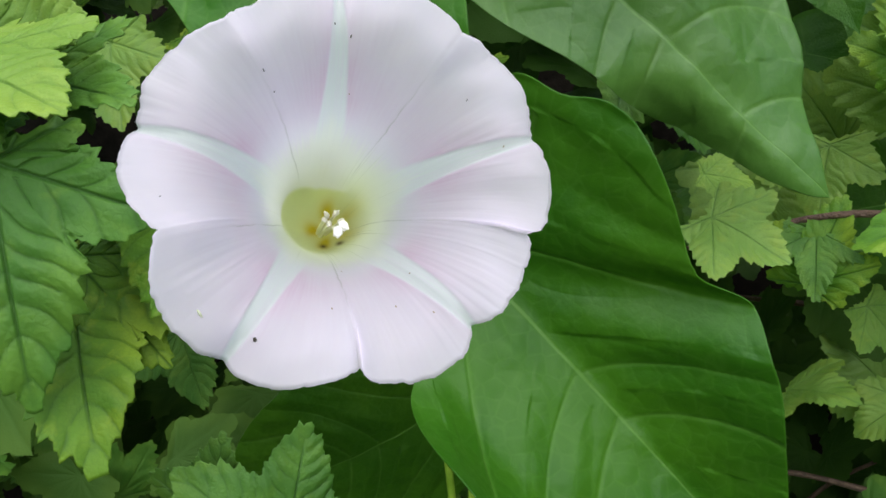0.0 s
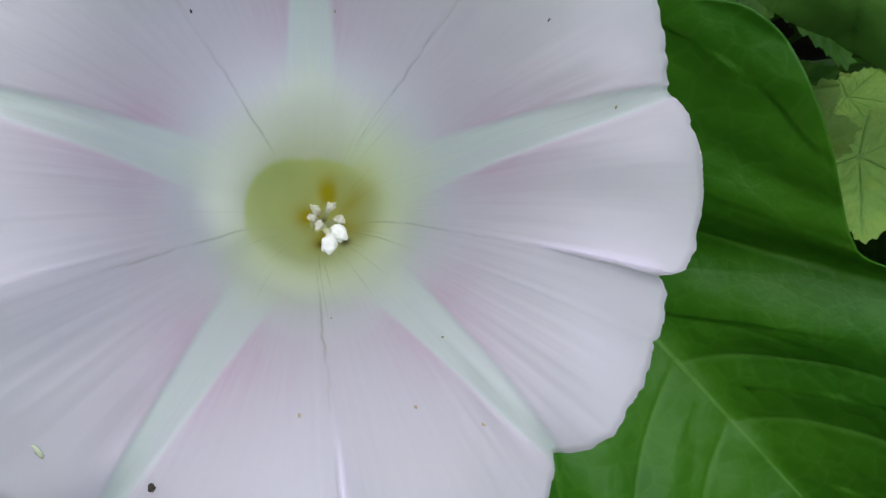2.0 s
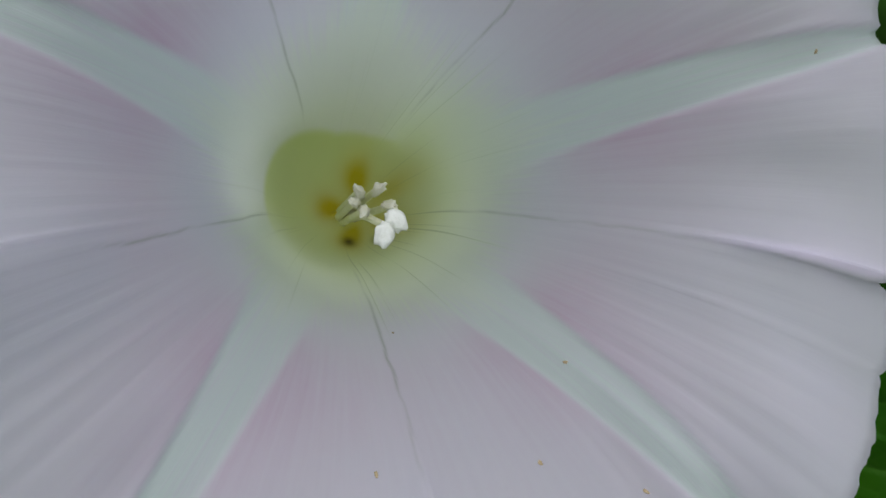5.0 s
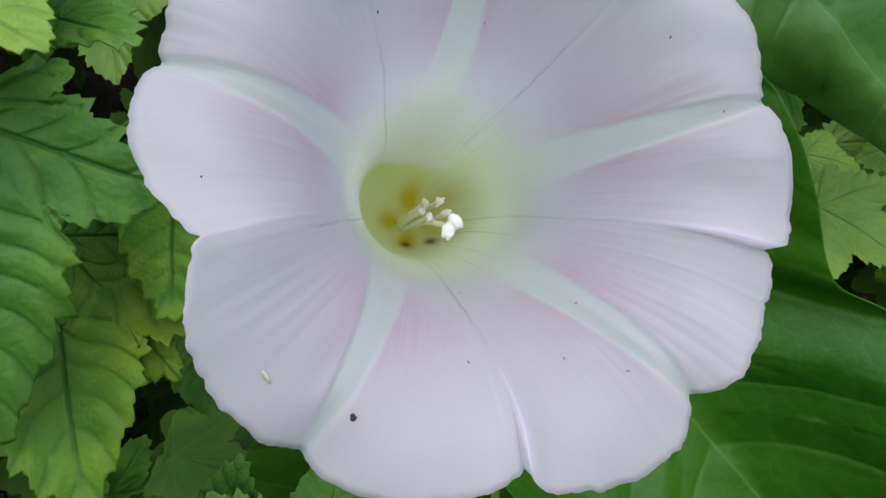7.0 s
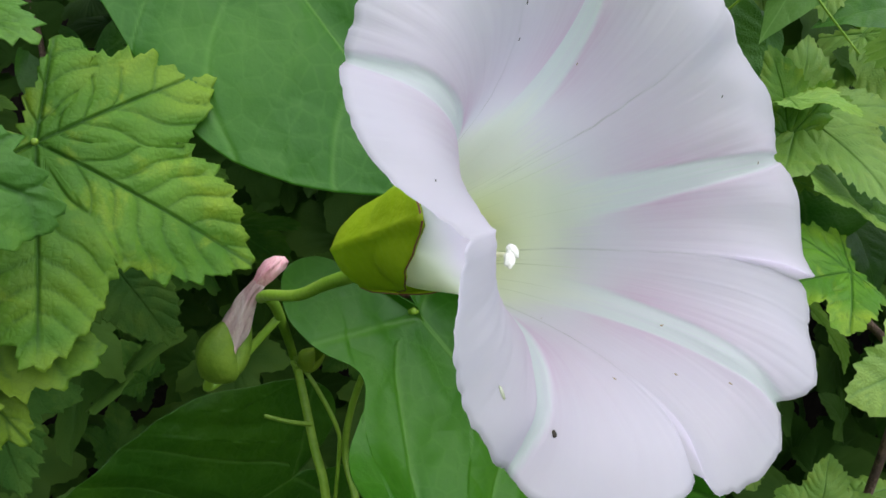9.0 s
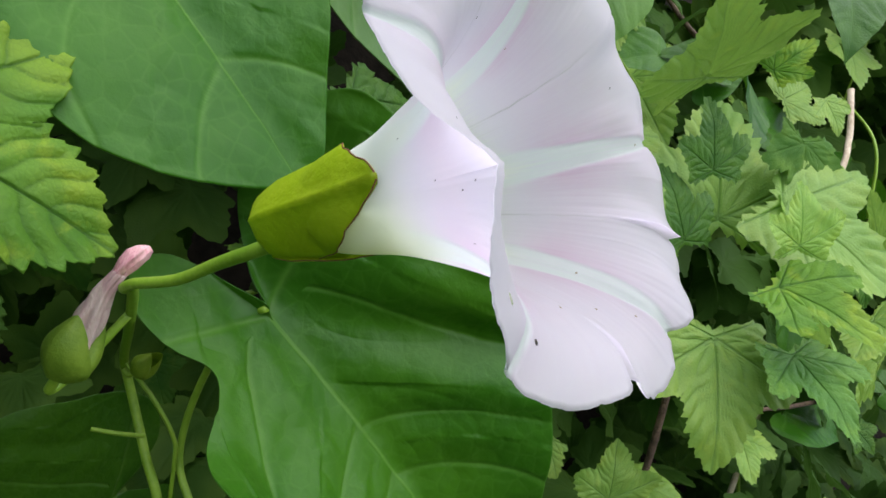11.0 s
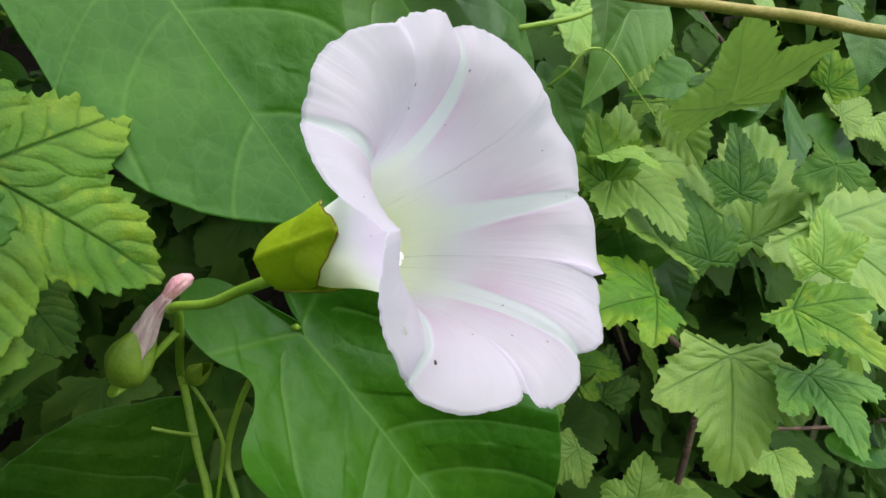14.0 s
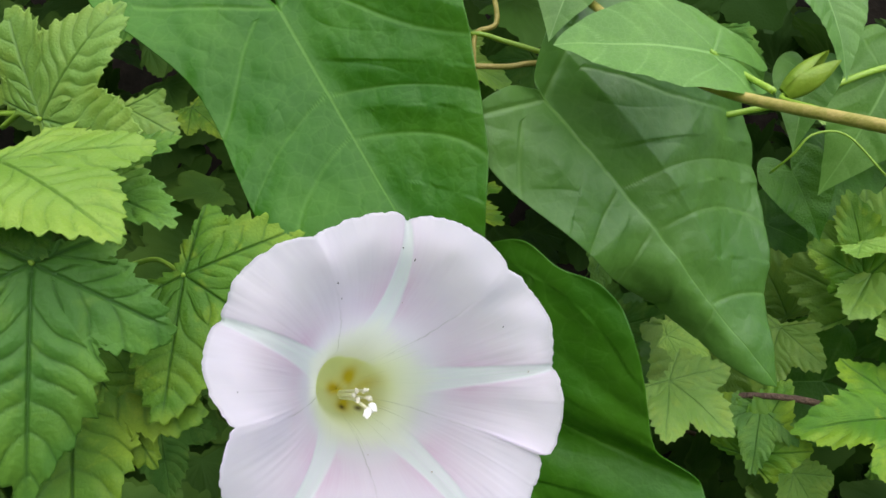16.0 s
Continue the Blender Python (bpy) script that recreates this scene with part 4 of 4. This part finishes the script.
def bud(name, base, tip, width, label, petal=None):
    base, tip = np.asarray(base, float), np.asarray(tip, float)
    t = thing(name, tuple(base), label, "flower bud")
    ax = unit(tip - base)
    a1 = unit(np.cross(ax, (0.3, -0.5, 0.8)))
    a2 = np.cross(ax, a1)
    length = np.linalg.norm(tip - base)
    for k in range(2):
        verts, faces = [], []
        na, ns = 17, 14
        for side in (0, 1):
            for j in range(ns):
                f = j / (ns - 1)
                for i in range(na):
                    p = -1 + 2 * i / (na - 1)
                    reach = length * (0.95 - 0.45 * abs(p) ** 1.4) * (0.50 if petal else 1.0)
                    rad = width * math.sin(math.pi * min(0.97, 0.12 + 0.62 * f)) ** 0.8 * (1 + 0.12 * math.exp(-abs(p) * 8)) * (1 - 0.35 * f * f) - side * 0.0003 + 0.0003 * k
                    a = math.pi * k + radians(98) * p
                    verts.append(reach * f * ax + rad * (math.cos(a) * a1 + math.sin(a) * a2))
        n = na * ns
        for j in range(ns - 1):
            for i in range(na - 1):
                q = (j * na + i, j * na + i + 1, (j + 1) * na + i + 1, (j + 1) * na + i)
                faces += [q, tuple(n + v for v in q[::-1])]
        part("bract", mesh("bract", verts, faces, [BUD_GREEN if petal else BUD_LIGHT]), t, "green keeled bract", Matrix.Translation(Vector(base)))
    if petal:
        # a twisted tube, and its tip rolled into a nodding knob
        for piece, f0, f1, mat, label in (("petals", 0.0, 0.80, petal[0], "withered pale pink petals rolled into a tube"), ("rolled_tip", 0.80, 1.0, petal[1], "rolled pink petal tip")):
            verts, faces = [], []
            na, ns = 36, 34
            for j in range(ns):
                f = f0 + (f1 - f0) * j / (ns - 1)
                rad = width * np.interp(f, [0, 0.25, 0.5, 0.68, 0.80, 0.86, 0.93, 0.98, 1.0], [0.35, 0.54, 0.40, 0.27, 0.21, 0.29, 0.31, 0.20, 0.03])
                for i in range(na):
                    a = 2 * math.pi * i / na
                    r = rad * (1 + 0.16 * math.cos(5 * a + 9 * f) + 0.10 * math.cos(9 * a - 7 * f) + 0.05 * math.sin(23 * f + 2 * a))
                    nod = 0.0042 * max(0, f - 0.66) ** 1.5 / 0.2
                    verts.append((length * f) * ax + r * (math.cos(a) * a1 + math.sin(a) * a2) + nod * np.array([1.0, -0.3, 0.1]))
            for j in range(ns - 1):
                for i in range(na):
                    faces.append((j * na + i, j * na + (i + 1) % na, (j + 1) * na + (i + 1) % na, (j + 1) * na + i))
            faces.append(tuple(range((ns - 1) * na, ns * na)))
            part(piece, mesh(piece, verts, faces, [mat]), t, label, Matrix.Translation(Vector(base)))
    return t


faded = bud("faded_bloom", (-0.0470, 0.2600, 0.8370), (-0.0385, 0.2455, 0.8705), 0.0075, "faded bloom with rolled withered pink petals in green bracts", (FADED_TUBE, FADED))
tube("stalk", [(-0.0470, 0.2600, 0.8375), (-0.0475, 0.266, 0.832), (-0.042, 0.268, 0.836), (-0.0300, 0.2650, 0.8525)], [0.0014, 0.0012], STEM, faded, "", 8, 24)
small = bud("young_bud", (0.0950, 0.2230, 0.9840), (0.1072, 0.2180, 0.9985), 0.0052, "small pointed light green flower bud on the runner")
tube("stalk", [(0.0950, 0.2230, 0.9842), (0.0930, 0.2190, 0.9815), (0.0915, 0.1950, 0.9755)], [0.0009, 0.0010], STEM, small, "", 8, 12)

side_bud = bud("young_bud", (-0.0120, 0.3110, 0.8270), (-0.0080, 0.3040, 0.8345), 0.0046, "small round green flower bud beside the faded bloom")
tube("stalk", [(-0.0120, 0.3110, 0.8272), (-0.0135, 0.3130, 0.8260), (-0.0148, 0.3145, 0.8275)], [0.0010, 0.0011], STEM, side_bud, "", 8, 14)

# ---- the currant bushes ----
LOBES = [[(0, 1.0, 0.58), (58, 0.72, 0.58), (-58, 0.72, 0.58), (112, 0.40, 0.7), (-112, 0.40, 0.7)],
         [(0, 1.0, 0.62), (60, 0.79, 0.60), (-60, 0.92, 0.60), (112, 0.48, 0.75), (-116, 0.48, 0.75)],
         [(0, 1.0, 0.52), (50, 0.72, 0.54), (-52, 0.70, 0.54), (104, 0.38, 0.7), (-108, 0.36, 0.7)],
         [(0, 1.0, 0.45), (63, 0.62, 0.50), (-62, 0.64, 0.50), (114, 0.34, 0.7), (-116, 0.34, 0.7)],
         [(0, 1.0, 0.70), (46, 0.76, 0.72), (-52, 0.72, 0.70), (104, 0.40, 0.75), (-108, 0.38, 0.75)]]


def currant(mat, kind, seed, n=400, rings=56, **shape):
    values = dict(fold=0.10, arch=0.06, curl=-0.10, wave=0.016, pucker=0.013, groove=0.013)
    values.update(shape)
    return leaf_data("leaf", currant_outline(n, seed, LOBES[kind]), currant_veins(LOBES[kind]), mat, rings, seed=seed, **values)


bush_left = thing("currant_bush", (-0.20, 0.34, 0.0), "currant bush with lobed, toothed green leaves close by the flower", "shrub")
NEAR = [(currant(LEAF_CURRANT, 3, 21), (-0.1226, 0.2060, 0.8950), (-0.1127, 0.2010, 0.8250), (0.25, -0.85, 0.45), "puckered mid green lobed leaf with toothed edges"),
        (currant(LEAF_LIGHT, 4, 22), (-0.1425, 0.2190, 0.9220), (-0.0928, 0.1900, 0.9060), (0.05, -0.60, 0.75), "fresh light green lobed leaf with toothed edges"),
        (currant(LEAF_PALE, 1, 23), (-0.1488, 0.2560, 0.9370), (-0.1225, 0.2444, 0.9800), (0.1, -0.75, 0.60), "light green lobed leaf pointing up"),
        (currant(LEAF_CURRANT, 2, 24), (-0.1350, 0.2450, 0.9190), (-0.0874, 0.2195, 0.9102), (0.05, -0.75, 0.65), "green lobed leaf half hidden behind another"),
        (currant(LEAF_YELLOW, 1, 25), (-0.0900, 0.2450, 0.8925), (-0.0415, 0.2450, 0.8680), (-0.10, -0.85, 0.45), "yellow-mottled green lobed leaf with dark veins"),
        (currant(LEAF_YELLOW, 0, 26), (-0.1204, 0.2416, 0.8588), (-0.0999, 0.2085, 0.8029), (0.25, -0.96, 0.08), "yellowing green lobed leaf hanging down"),
        (currant(LEAF_YELLOW, 2, 27), (-0.1190, 0.2400, 0.8640), (-0.0860, 0.2330, 0.8288), (0.1, -0.85, 0.45), "yellow-mottled lobed leaf in half shade"),
        (currant(LEAF_CURRANT, 4, 32, 200, 24), (-0.1311, 0.2120, 0.9091), (-0.1182, 0.2040, 0.8966), (0.1, -0.75, 0.6), "small dark green leaf at the foot of a stalk"),
        (currant(LEAF_SHADED, 1, 28), (-0.0773, 0.3070, 0.8622), (-0.0560, 0.2894, 0.8386), (0.0, -0.8, 0.5), "lobed leaf painted darker green for shade"),
        (currant(LEAF_SHADED, 0, 29), (-0.1038, 0.2923, 0.8267), (-0.0904, 0.2768, 0.7989), (0.0, -0.8, 0.5), "lobed leaf painted darker green for shade"),
        (currant(LEAF_CURRANT, 0, 30), (-0.0834, 0.2545, 0.7650), (-0.0745, 0.2489, 0.8025), (0.0, -0.8, 0.5), "green lobed leaf pointing up from below"),
        (currant(LEAF_CURRANT, 1, 31), (-0.0550, 0.2435, 0.7600), (-0.0903, 0.2375, 0.7934), (0.0, -0.8, 0.5), "light green lobed leaf low down")]
for data, base, tip, nrm, label in NEAR:
    add_leaf(bush_left, data, base, tip, nrm, label, 0.0003)
    back = np.array(base) + np.array([-0.03, 0.035, -0.005])
    tube("leaf_stalk", [base, (np.array(base) + back) / 2 + np.array([0, 0, 0.004]), back], [0.0008, 0.0011], STEM, bush_left, "", 7, 12)

bush_right = thing("currant_bush", (0.30, 0.42, 0.0), "currant bush with pale lobed leaves on brown twigs behind the flower", "shrub")
FAR = [currant((LEAF_PALE, LEAF_PALE, LEAF_YELLOW, LEAF_CURRANT, LEAF_PALE)[k], k % 3, 40 + k, 260, 20, wave=0.025, fold=0.12 + 0.05 * (k % 3)) for k in range(5)]
FAR_SHADED = [currant(LEAF_SHADED, k % 3, 50 + k, 200, 14, wave=0.03) for k in range(3)]
FAR_BIND = [leaf_data("leaf", bind_outline(120, 1.1, 1.0), bind_veins, LEAF_BIND, 16, 0.2, 0.08, 0.0, 0.02, 0.1, 0.012, 0.006, 60 + k) for k in range(2)]
OUT = (-0.35, -0.75, 0.55)
for k, base, tip, nrm in ((0, (0.2130, 0.2400, 0.8530), (0.2064, 0.2300, 0.7949), (-0.45, -0.70, 0.45)), (2, (0.2050, 0.2800, 0.8760), (0.1574, 0.2895, 0.8598), (-0.2, -0.7, 0.7)),
                          (4, (0.3060, 0.3000, 0.9130), (0.3221, 0.3225, 0.9900), (-0.5, -0.75, 0.35)), (4, (0.1400, 0.3650, 0.8900), (0.1746, 0.3600, 0.8370), (0.0, -0.8, 0.6)), (1, (0.3700, 0.2800, 0.8800), (0.2932, 0.2574, 0.9218), OUT), (3, (0.2491, 0.2840, 0.8967), (0.2329, 0.2924, 0.9350), OUT), (4, (0.2069, 0.3269, 0.9156), (0.1963, 0.3330, 0.9710), OUT),
                          (0, (0.1965, 0.3102, 0.9415), (0.2193, 0.2764, 0.9059), OUT), (1, (0.2652, 0.2318, 0.8985), (0.2621, 0.2336, 0.9300), OUT), (2, (0.2230, 0.2186, 0.8784), (0.2365, 0.1783, 0.8567), OUT),
                          (3, (0.2323, 0.2136, 0.8498), (0.2276, 0.1820, 0.8197), OUT), (4, (0.2233, 0.2943, 0.7617), (0.2246, 0.2942, 0.7934), OUT), (0, (0.2071, 0.3248, 0.7866), (0.1891, 0.3332, 0.7656), OUT),
                          (1, (0.3420, 0.2928, 0.7863), (0.3318, 0.2752, 0.7626), OUT), (2, (0.1501, 0.3062, 0.8423), (0.1640, 0.3061, 0.8795), OUT), (3, (0.1526, 0.3070, 0.8643), (0.1484, 0.2961, 0.8367), OUT),
                          (4, (0.1117, 0.3133, 0.8693), (0.1386, 0.2983, 0.8511), (0.0, -0.8, 0.6)), (0, (0.1149, 0.3340, 0.8864), (0.1368, 0.3304, 0.8809), (0.0, -0.7, 0.7)), (3, (0.0830, 0.3520, 0.9420), (0.1215, 0.3480, 0.8950), (0.1, -0.8, 0.6)),
                          (0, (0.1953, 0.3150, 0.9310), (0.1952, 0.3080, 0.9748), (-0.2, -0.75, 0.65)), (4, (0.2268, 0.3000, 0.9044), (0.1823, 0.2850, 0.9056), (-0.2, -0.70, 0.70)), (1, (0.1781, 0.3350, 1.0248), (0.2000, 0.3250, 0.9870), (-0.1, -0.70, 0.70)), (0, (0.2184, 0.3300, 1.0278), (0.2151, 0.3200, 0.9860), (-0.1, -0.70, 0.70)),
                          (2, (0.1870, 0.3051, 0.9287), (0.1738, 0.3090, 0.9674), OUT), (3, (0.2577, 0.2770, 0.9345), (0.2519, 0.2812, 0.9728), OUT), (4, (0.3053, 0.2624, 0.9226), (0.3557, 0.2196, 0.8793), OUT)):
    add_leaf(bush_right, FAR[k], base, tip, nrm, "pale green lobed leaf with toothed edges")
for k, base, tip, nrm in ((0, (0.2452, 0.3097, 0.9957), (0.2123, 0.3254, 0.9824), OUT), (1, (0.2687, 0.2981, 0.9858), (0.2982, 0.2841, 1.0050), OUT), (0, (0.2703, 0.2914, 0.9934), (0.2427, 0.3153, 0.9957), OUT),
                          (1, (0.2514, 0.2148, 1.0119), (0.2423, 0.2101, 0.9776), OUT), (0, (0.1444, 0.3056, 0.9707), (0.1617, 0.3025, 0.9412), OUT), (0, (0.1872, 0.3450, 0.9843), (0.1753, 0.3350, 0.9379), (0.0, -0.75, 0.65))):
    add_leaf(vine, FAR_BIND[k], base, tip, nrm, "small green arrow-shaped leaf among the currant leaves")

# the leafy depth of the hedge
def leaf_mass(name, seeds, mat, number, seed, box, sizes):
    """Far leaves too many to tell apart, joined."""
    rng = np.random.default_rng(seed)
    forms = []
    for k in seeds:
        data = currant(mat, k % 3, k, 72, 5, wave=0.03)
        co = np.empty(len(data.vertices) * 3)
        data.vertices.foreach_get("co", co)
        v = np.empty(len(data.vertices))
        data.attributes["vein"].data.foreach_get("value", v)
        r = np.empty(len(data.vertices))
        data.attributes["rim"].data.foreach_get("value", r)
        forms.append((co.reshape(-1, 3), [tuple(p.vertices) for p in data.polygons], v, r))
        bpy.data.meshes.remove(data)
    verts, faces, vein, rim, total = [], [], [], [], 0
    for _ in range(number):
        x, y, z = (rng.uniform(a, b) for a, b in box)
        y += 0.05 * math.sin(7 * x + 9 * z)
        nrm = unit(rng.normal(0, 0.42, 3) + np.array([-0.15, -0.72, 0.6]))
        d = unit(rng.normal(0, 1, 3) * np.array([1, 0.4, 0.8]) + np.array([0, -0.3, -0.4]))
        p = np.array([x, y, z])
        m = np.array(leaf_pose(p, p + d * rng.uniform(*sizes), nrm))
        co, f, v, r = forms[int(rng.integers(len(forms)))]
        verts.append(co @ m[:3, :3].T + m[:3, 3])
        faces += [tuple(i + total for i in q) for q in f]
        vein.append(v)
        rim.append(r)
        total += len(co)
    return tagged(new(name, mesh(name, np.vstack(verts), faces, [mat], {"vein": np.concatenate(vein), "rim": np.concatenate(rim)})), "deep mass of lobed leaves, their green darkened for shade", "foliage", kind="stuff")


# leaf green darkened so that the hedge's inner shade is in the colour
LEAF_MASS = leaf_material("hedge_leaf_with_painted_shade", (0.028, 0.075, 0.010), (0.060, 0.140, 0.020), (0.07, 0.15, 0.03), (0.13, 0.22, 0.03), 0.4, 0.60, 0.25, 600, 0.3, 0.3, 0.10)
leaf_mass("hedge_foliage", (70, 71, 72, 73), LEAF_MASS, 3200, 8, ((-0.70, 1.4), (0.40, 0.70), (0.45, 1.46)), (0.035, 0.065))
# added leaves hide the sky at the right, in place of a dark wall
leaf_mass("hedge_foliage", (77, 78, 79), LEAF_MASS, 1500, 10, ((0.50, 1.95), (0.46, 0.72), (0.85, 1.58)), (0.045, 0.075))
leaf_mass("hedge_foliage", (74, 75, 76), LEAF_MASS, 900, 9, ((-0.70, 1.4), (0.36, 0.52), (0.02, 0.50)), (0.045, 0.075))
hedge = thing("hedge", (0.1, 0.5, 0.0), "dense shady hedge of lobed currant leaves and climbing bindweed", "hedge")
rng = np.random.default_rng(5)
count = 0
while count < 280:
    x, y, z = rng.uniform(-0.55, 0.95), rng.uniform(0.0, 1.0), rng.uniform(0.55, 1.30)
    front = (0.335 if x < 0.12 else 0.30) + 0.05 * math.sin(7 * x + 9 * z) + 0.02 * max(0, x) + (0.06 if x < 0.05 and z < 0.86 else 0.0)
    y = front + 0.26 * y ** 1.3
    size = rng.uniform(0.030, 0.062)
    down = rng.normal(0, 1, 3) * np.array([1, 0.4, 0.8]) + np.array([0, -0.3, -0.4])
    nrm = unit(rng.normal(0, 0.38, 3) + np.array([-0.15, -0.75, 0.6]))
    d = unit(down)
    pick = rng.uniform()
    data = FAR_BIND[int(rng.integers(2))] if pick < 0.14 else (FAR[int(rng.integers(5))] if pick < (0.88 if x > 0.12 else 0.58) else FAR_SHADED[int(rng.integers(3))])
    # low on the left the shade is painted by the darker leaf copies
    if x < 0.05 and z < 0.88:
        data = FAR_SHADED[count % 3]
    add_leaf(hedge, data, (x, y, z), np.array([x, y, z]) + d * size * (1.4 if pick < 0.14 else 1.0), nrm)
    count += 1
for i in range(46):
    x, y, z = rng.uniform(-0.5, 0.9), rng.uniform(0.34, 0.60), rng.uniform(0.55, 1.05)
    y += 0.10 if x < 0.1 else 0.0
    d = unit(np.array([rng.normal(0, 1), rng.normal(0, 0.3), rng.normal(0.5, 0.6)])) * rng.uniform(0.08, 0.22)
    a = np.array([x, y, z])
    tube("twig", [a, a + d * 0.5 + rng.normal(0, 0.012, 3), a + d], [0.0022, 0.0012], TWIG if i % 3 else STEM, hedge, "", 6, 14, 0.05, i)
tube("twig", [(0.10, 0.34, 0.85), (0.17, 0.30, 0.872), (0.235, 0.285, 0.848), (0.27, 0.30, 0.80), (0.30, 0.40, 0.4), (0.3, 0.42, 0.0)], [0.0012, 0.0018, 0.0022, 0.004], TWIG, bush_right, "thin brown twig", 8, 50, 0.03, 3)
dry = thing("dry_stalk", (0.62, 0.40, 0.88), "pale dry broken stalk leaning in the hedge", "dry stalk")
tube("stalk", [(0.655, 0.385, 1.075), (0.632, 0.372, 1.020), (0.600, 0.37, 0.95), (0.58, 0.44, 0.6)], [0.0032, 0.0030, 0.0028], DRY, dry, "", 9, 24, 0.05, 8)
